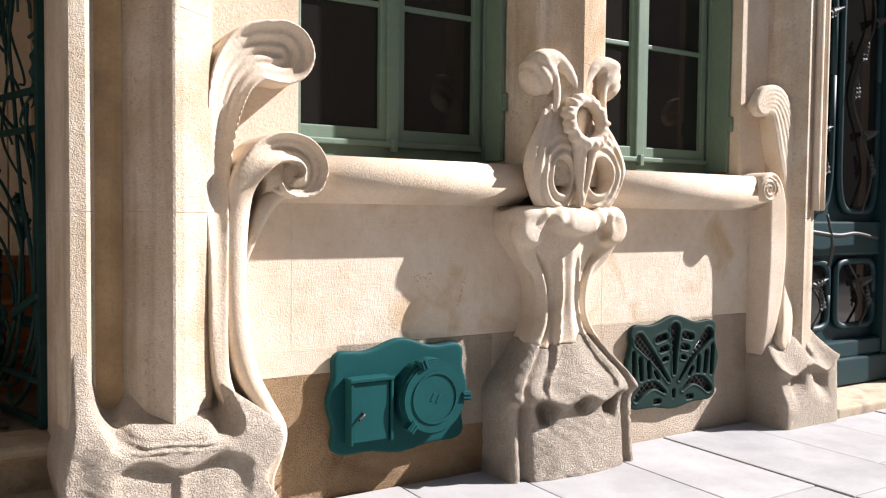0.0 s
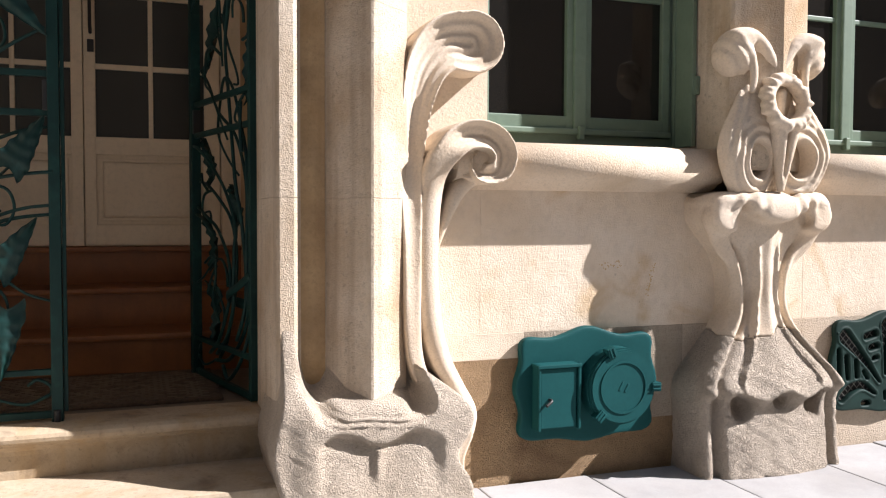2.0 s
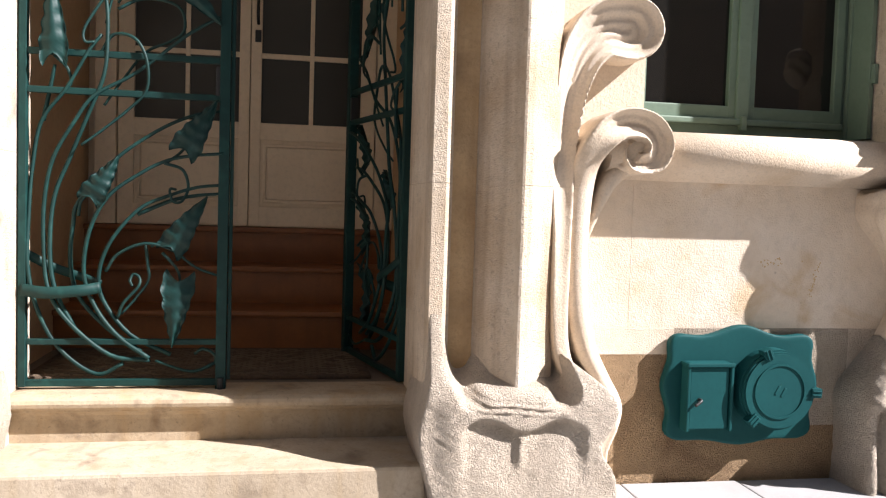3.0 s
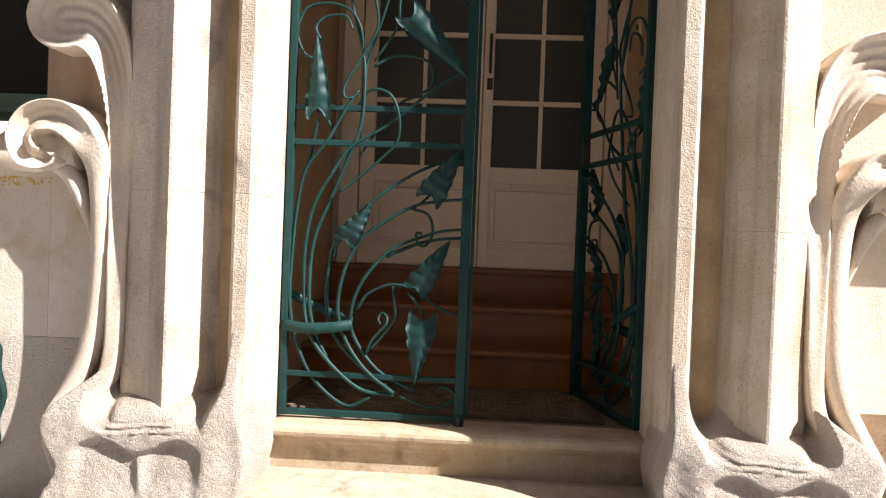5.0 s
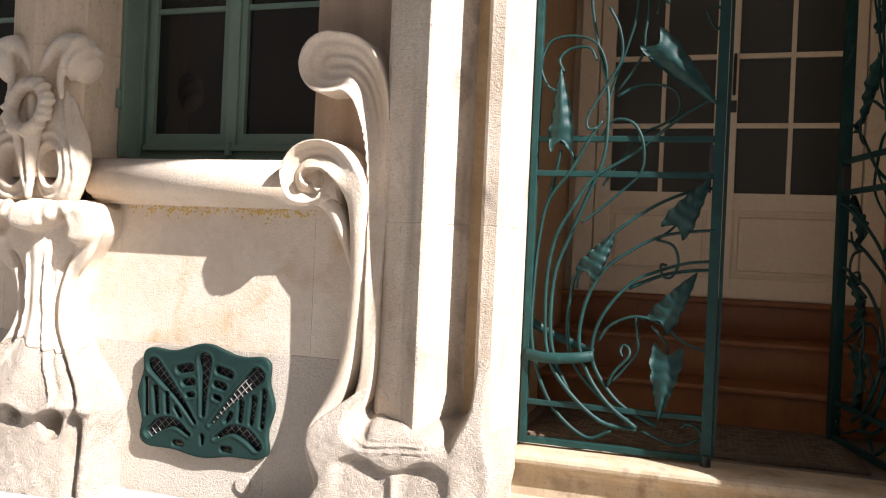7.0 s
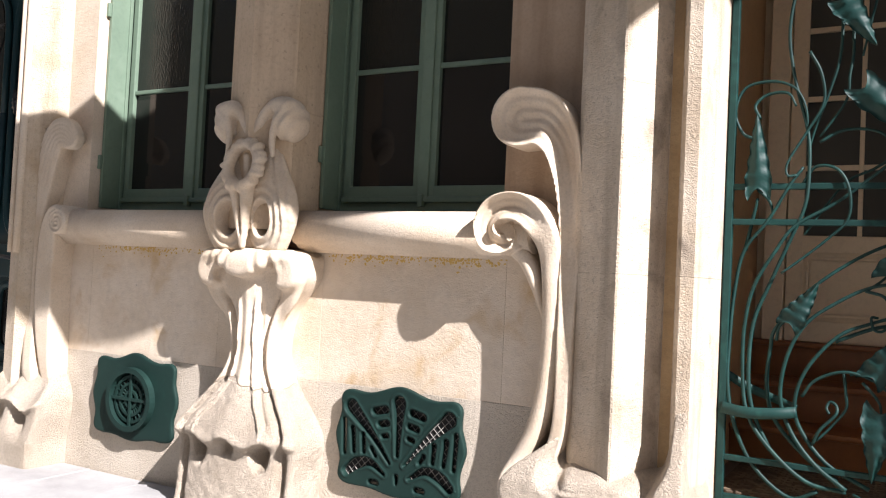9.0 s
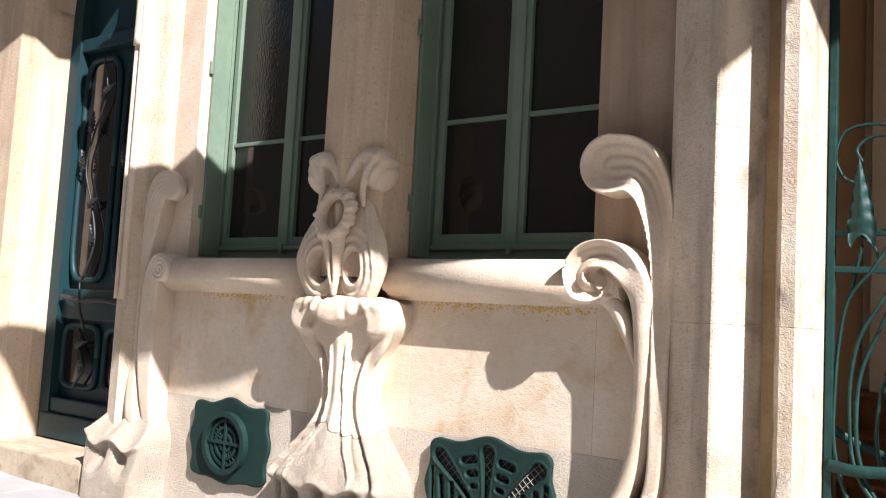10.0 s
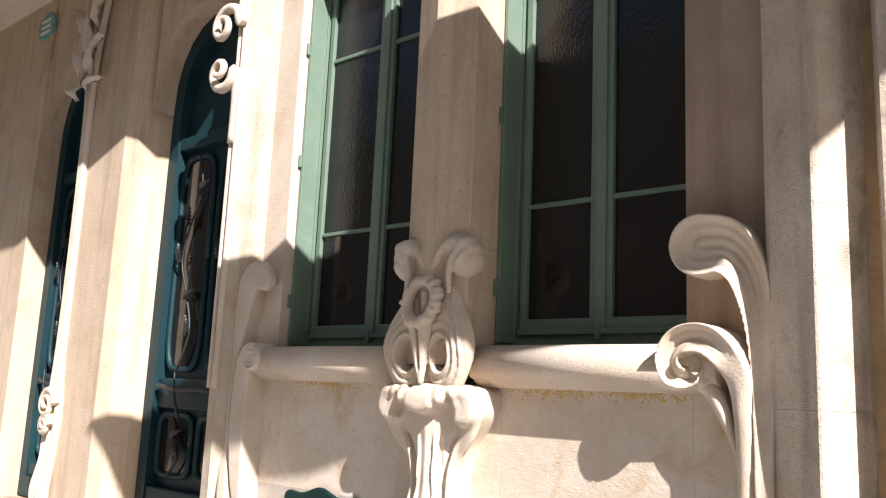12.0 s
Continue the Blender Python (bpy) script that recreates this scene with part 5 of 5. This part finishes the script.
for k, (dx, z, a, ln, wd) in enumerate(((-0.02, 3.45, 2.2, 0.30, 0.10), (0.02, 3.5, 0.9, 0.30, 0.10), (0.0, 3.62, 1.6, 0.36, 0.12), (-0.04, 3.3, 2.9, 0.2, 0.07), (0.04, 3.35, 0.1, 0.24, 0.06), (-0.05, 3.85, 2.4, 0.3, 0.1), (0.05, 3.9, 0.8, 0.3, 0.1))):
    part("leaf", leaf_shape(bmesh.new(), dx, z, a, ln, wd, -0.08, 0.05), STONE, vine)
for z, r in ((0.93, 0.11), (0.78, 0.075)):
    bm = bmesh.new()
    tube(bm, [(r * (1 - i / 16) * math.cos(i * 0.9), -0.06 - 0.002 * i, z + r * (1 - i / 16) * math.sin(i * 0.9)) for i in range(14)], 0.03, 0.016, sides=8)
    part("volute", bm, STONE, vine)

# volutes where the end pilaster meets the arch
for s in (-1, 1):
    vol = thing("arch_volute", "small limestone volutes at the springing of the door arch", "stone carving", (s * 4.38, -0.09, 3.0), "arch volutes")
    for dz, sg, r in ((0.02, -1, 0.115), (0.33, 1, 0.135)):
        bm = bmesh.new()
        arm = [(-s * 0.05, 0.0, dz + sg * (-0.02 + 0.30)), (-s * 0.06, 0.0, dz + sg * 0.16)] if sg > 0 else [(-s * 0.065, 0.0, dz - 0.45), (-s * 0.062, 0.0, dz - 0.15)]
        tube(bm, arm + [(s * (0.03 - r * (1 - i / 17) * math.cos(i * 0.62)), -0.045 - 0.004 * i, dz + sg * r * (1 - i / 17) * math.sin(i * 0.62)) for i in range(15)], 0.038, 0.018, sides=8)
        part("volute", bm, STONE, vol)
    for off, rad in ((-0.10, 0.022), (-0.045, 0.016)):
        bm = bmesh.new()
        tube(bm, [(s * off, 0.0, -1.9), (s * off, 0.0, -0.8), (s * off, 0.0, 0.0), (s * (off - 0.01), 0.0, 0.5), (s * (off - 0.12), 0.0, 0.95)], rad, sides=8)
        part("fillet", bm, STONE, vol)

# enamel plaque on the wall over the far doorway
pq = thing("wall_plaque", "small turquoise enamel plaque with pale markings on the wall", "plaque", (-7.47, -0.002, 4.2))
carve("plate", lambda X, Y, Z: smax(plate_edge(X, Z + 0.12, 0.34, 0.26), np.abs(Y + 0.006) - 0.006, 0.003), (-0.2, -0.02, -0.16), (0.2, 0.002, 0.18), 0.008, mat("turquoise_enamel", (0.08, 0.33, 0.33), None, 0.25, bump=0), pq)
WHITE = mat("white_enamel", (0.7, 0.72, 0.68), None, 0.3, bump=0)
for dz in (-0.055, 0.0, 0.055):
    part("bar", boxes((-0.09, 0.09, -0.018, -0.012, dz - 0.012, dz + 0.012)), WHITE, pq)

# ---- wall blocks, laid over the core with fine joints ----
for s, zs in ((-1, 1.0), (1, 0.945)):
    for a, b in ((1.06, 1.44), (1.44, 2.325), (2.325, 2.93), (2.93, 3.84), (3.84, 4.14)):
        part("stone_block", boxes((s * a + s * 0.0003, s * b - s * 0.0003, WALL, WALL + 0.025, 0.6005 * zs, 1.165 * zs), bevel=0.0012), STONE_BLOCK, wall)
    for a, b in ((1.06, 1.62), (1.62, 2.325), (2.325, 2.93), (2.93, 3.60), (3.60, 4.14)):
        rust = s > 0 and b < 2.4
        if rust:
            part("plinth_block", boxes((a + 0.0003, b - 0.0003, WALL - 0.002, WALL + 0.025, -0.05, 0.47 if a < 1.5 else 0.20), bevel=0.0015), PLINTH_RUST, wall)
        part("plinth_block", boxes((s * a + s * 0.0003, s * b - s * 0.0003, WALL - 0.002, WALL + 0.025, (0.4705 if a < 1.5 else 0.2005) if rust else -0.05, 0.600 * zs), bevel=0.0015), STONE_BLOCK if rust and a < 1.5 else STONE_PLINTH if s > 0 else PLINTH_PALE, wall)

# ---- yellow lichen along the underside of the left sills ----
rl = random.Random(9)
bm = bmesh.new()
for k in range(420):
    u = rl.choice((rl.uniform(1.45, 2.30), rl.gauss(1.62, 0.07), rl.gauss(2.05, 0.12), rl.uniform(3.0, 3.8), rl.gauss(3.45, 0.10)))
    z, r = 1.158 - abs(rl.gauss(0, 0.017)), rl.uniform(0.003, 0.011)
    pts = [(-u + r * math.cos(t) * rl.uniform(0.5, 1.6), z + r * math.sin(t) * rl.uniform(0.5, 1.4)) for t in np.linspace(0, 2 * math.pi, 7, endpoint=False)]
    lo = [bm.verts.new((px, WALL + 0.001, pz)) for px, pz in pts]
    mid = bm.verts.new((-u, WALL - 0.0014, z))
    for i in range(7):
        bm.faces.new((lo[i], lo[(i + 1) % 7], mid))
bmesh.ops.recalc_face_normals(bm, faces=bm.faces)
tagged(part("lichen", bm, LICHEN), "yellow lichen patches on the wall under the sill", "lichen", kind="stuff")

# ---- round plug in the plinth, yellow marker on the pier, rust marks on the panel ----
bm = disc(0.033, -0.010, 0.004, 0.0, 0.0, 24, 0.003)
plug = tagged(part("wall_plug", bm, PLINTH_PALE), "round pale cement plug set in the plinth", "plug")
plug.location = (-1.703, WALL - 0.002, 0.079)
bm = disc(0.026, -0.006, 0.004, 0.0, 0.0, 20, 0.002)
marker = tagged(part("marker_disc", bm, mat("yellow_enamel", (0.62, 0.42, 0.04), (0.55, 0.36, 0.03), 0.4, bump=0)), "small round yellow marker disc at the foot of the pier", "marker")
marker.location = (-6.37, -0.020, 0.045)
RUST = mat("rust_bloom", (0.55, 0.38, 0.20), (0.48, 0.30, 0.13), 0.92, fine=90)
rr_ = random.Random(21)
bm = bmesh.new()
for k in range(70):
    if k < 34:
        u, z = rr_.gauss(2.0, 0.035), rr_.gauss(0.812, 0.008)
    else:
        t = rr_.random()
        u, z = 2.188 - 0.035 * t + rr_.gauss(0, 0.005), 0.815 - 0.13 * t
    r = rr_.uniform(0.003, 0.009)
    rim = [bm.verts.new((u + r * math.cos(t) * rr_.uniform(0.6, 1.5), WALL + 0.001, z + r * math.sin(t) * rr_.uniform(0.6, 1.6))) for t in np.linspace(0, 2 * math.pi, 7, endpoint=False)]
    mid = bm.verts.new((u, WALL - 0.0006, z))
    for i in range(7):
        bm.faces.new((rim[i], rim[(i + 1) % 7], mid))
bmesh.ops.recalc_face_normals(bm, faces=bm.faces)
tagged(part("rust_marks", bm, RUST), "brown rust marks on the limestone panel", "stain", kind="stuff")

# ---- pavement slabs ----
rng = random.Random(4)
x = -9.0
while x < 9.0:
    w = rng.uniform(0.42, 0.56)
    y = 0.02 + rng.uniform(-0.3, 0.0)
    first = True
    while y > -3.5:
        ln = rng.uniform(0.55, 1.0)
        top = rng.uniform(-0.003, 0.003)
        part("slab", boxes((x + 0.003, x + w - 0.003, max(y - ln, -3.58) + 0.003, (0.04 if first else y) - 0.003, -0.07, top), bevel=0.005), SLAB, pavement)
        y -= ln
        first = False
    x += w
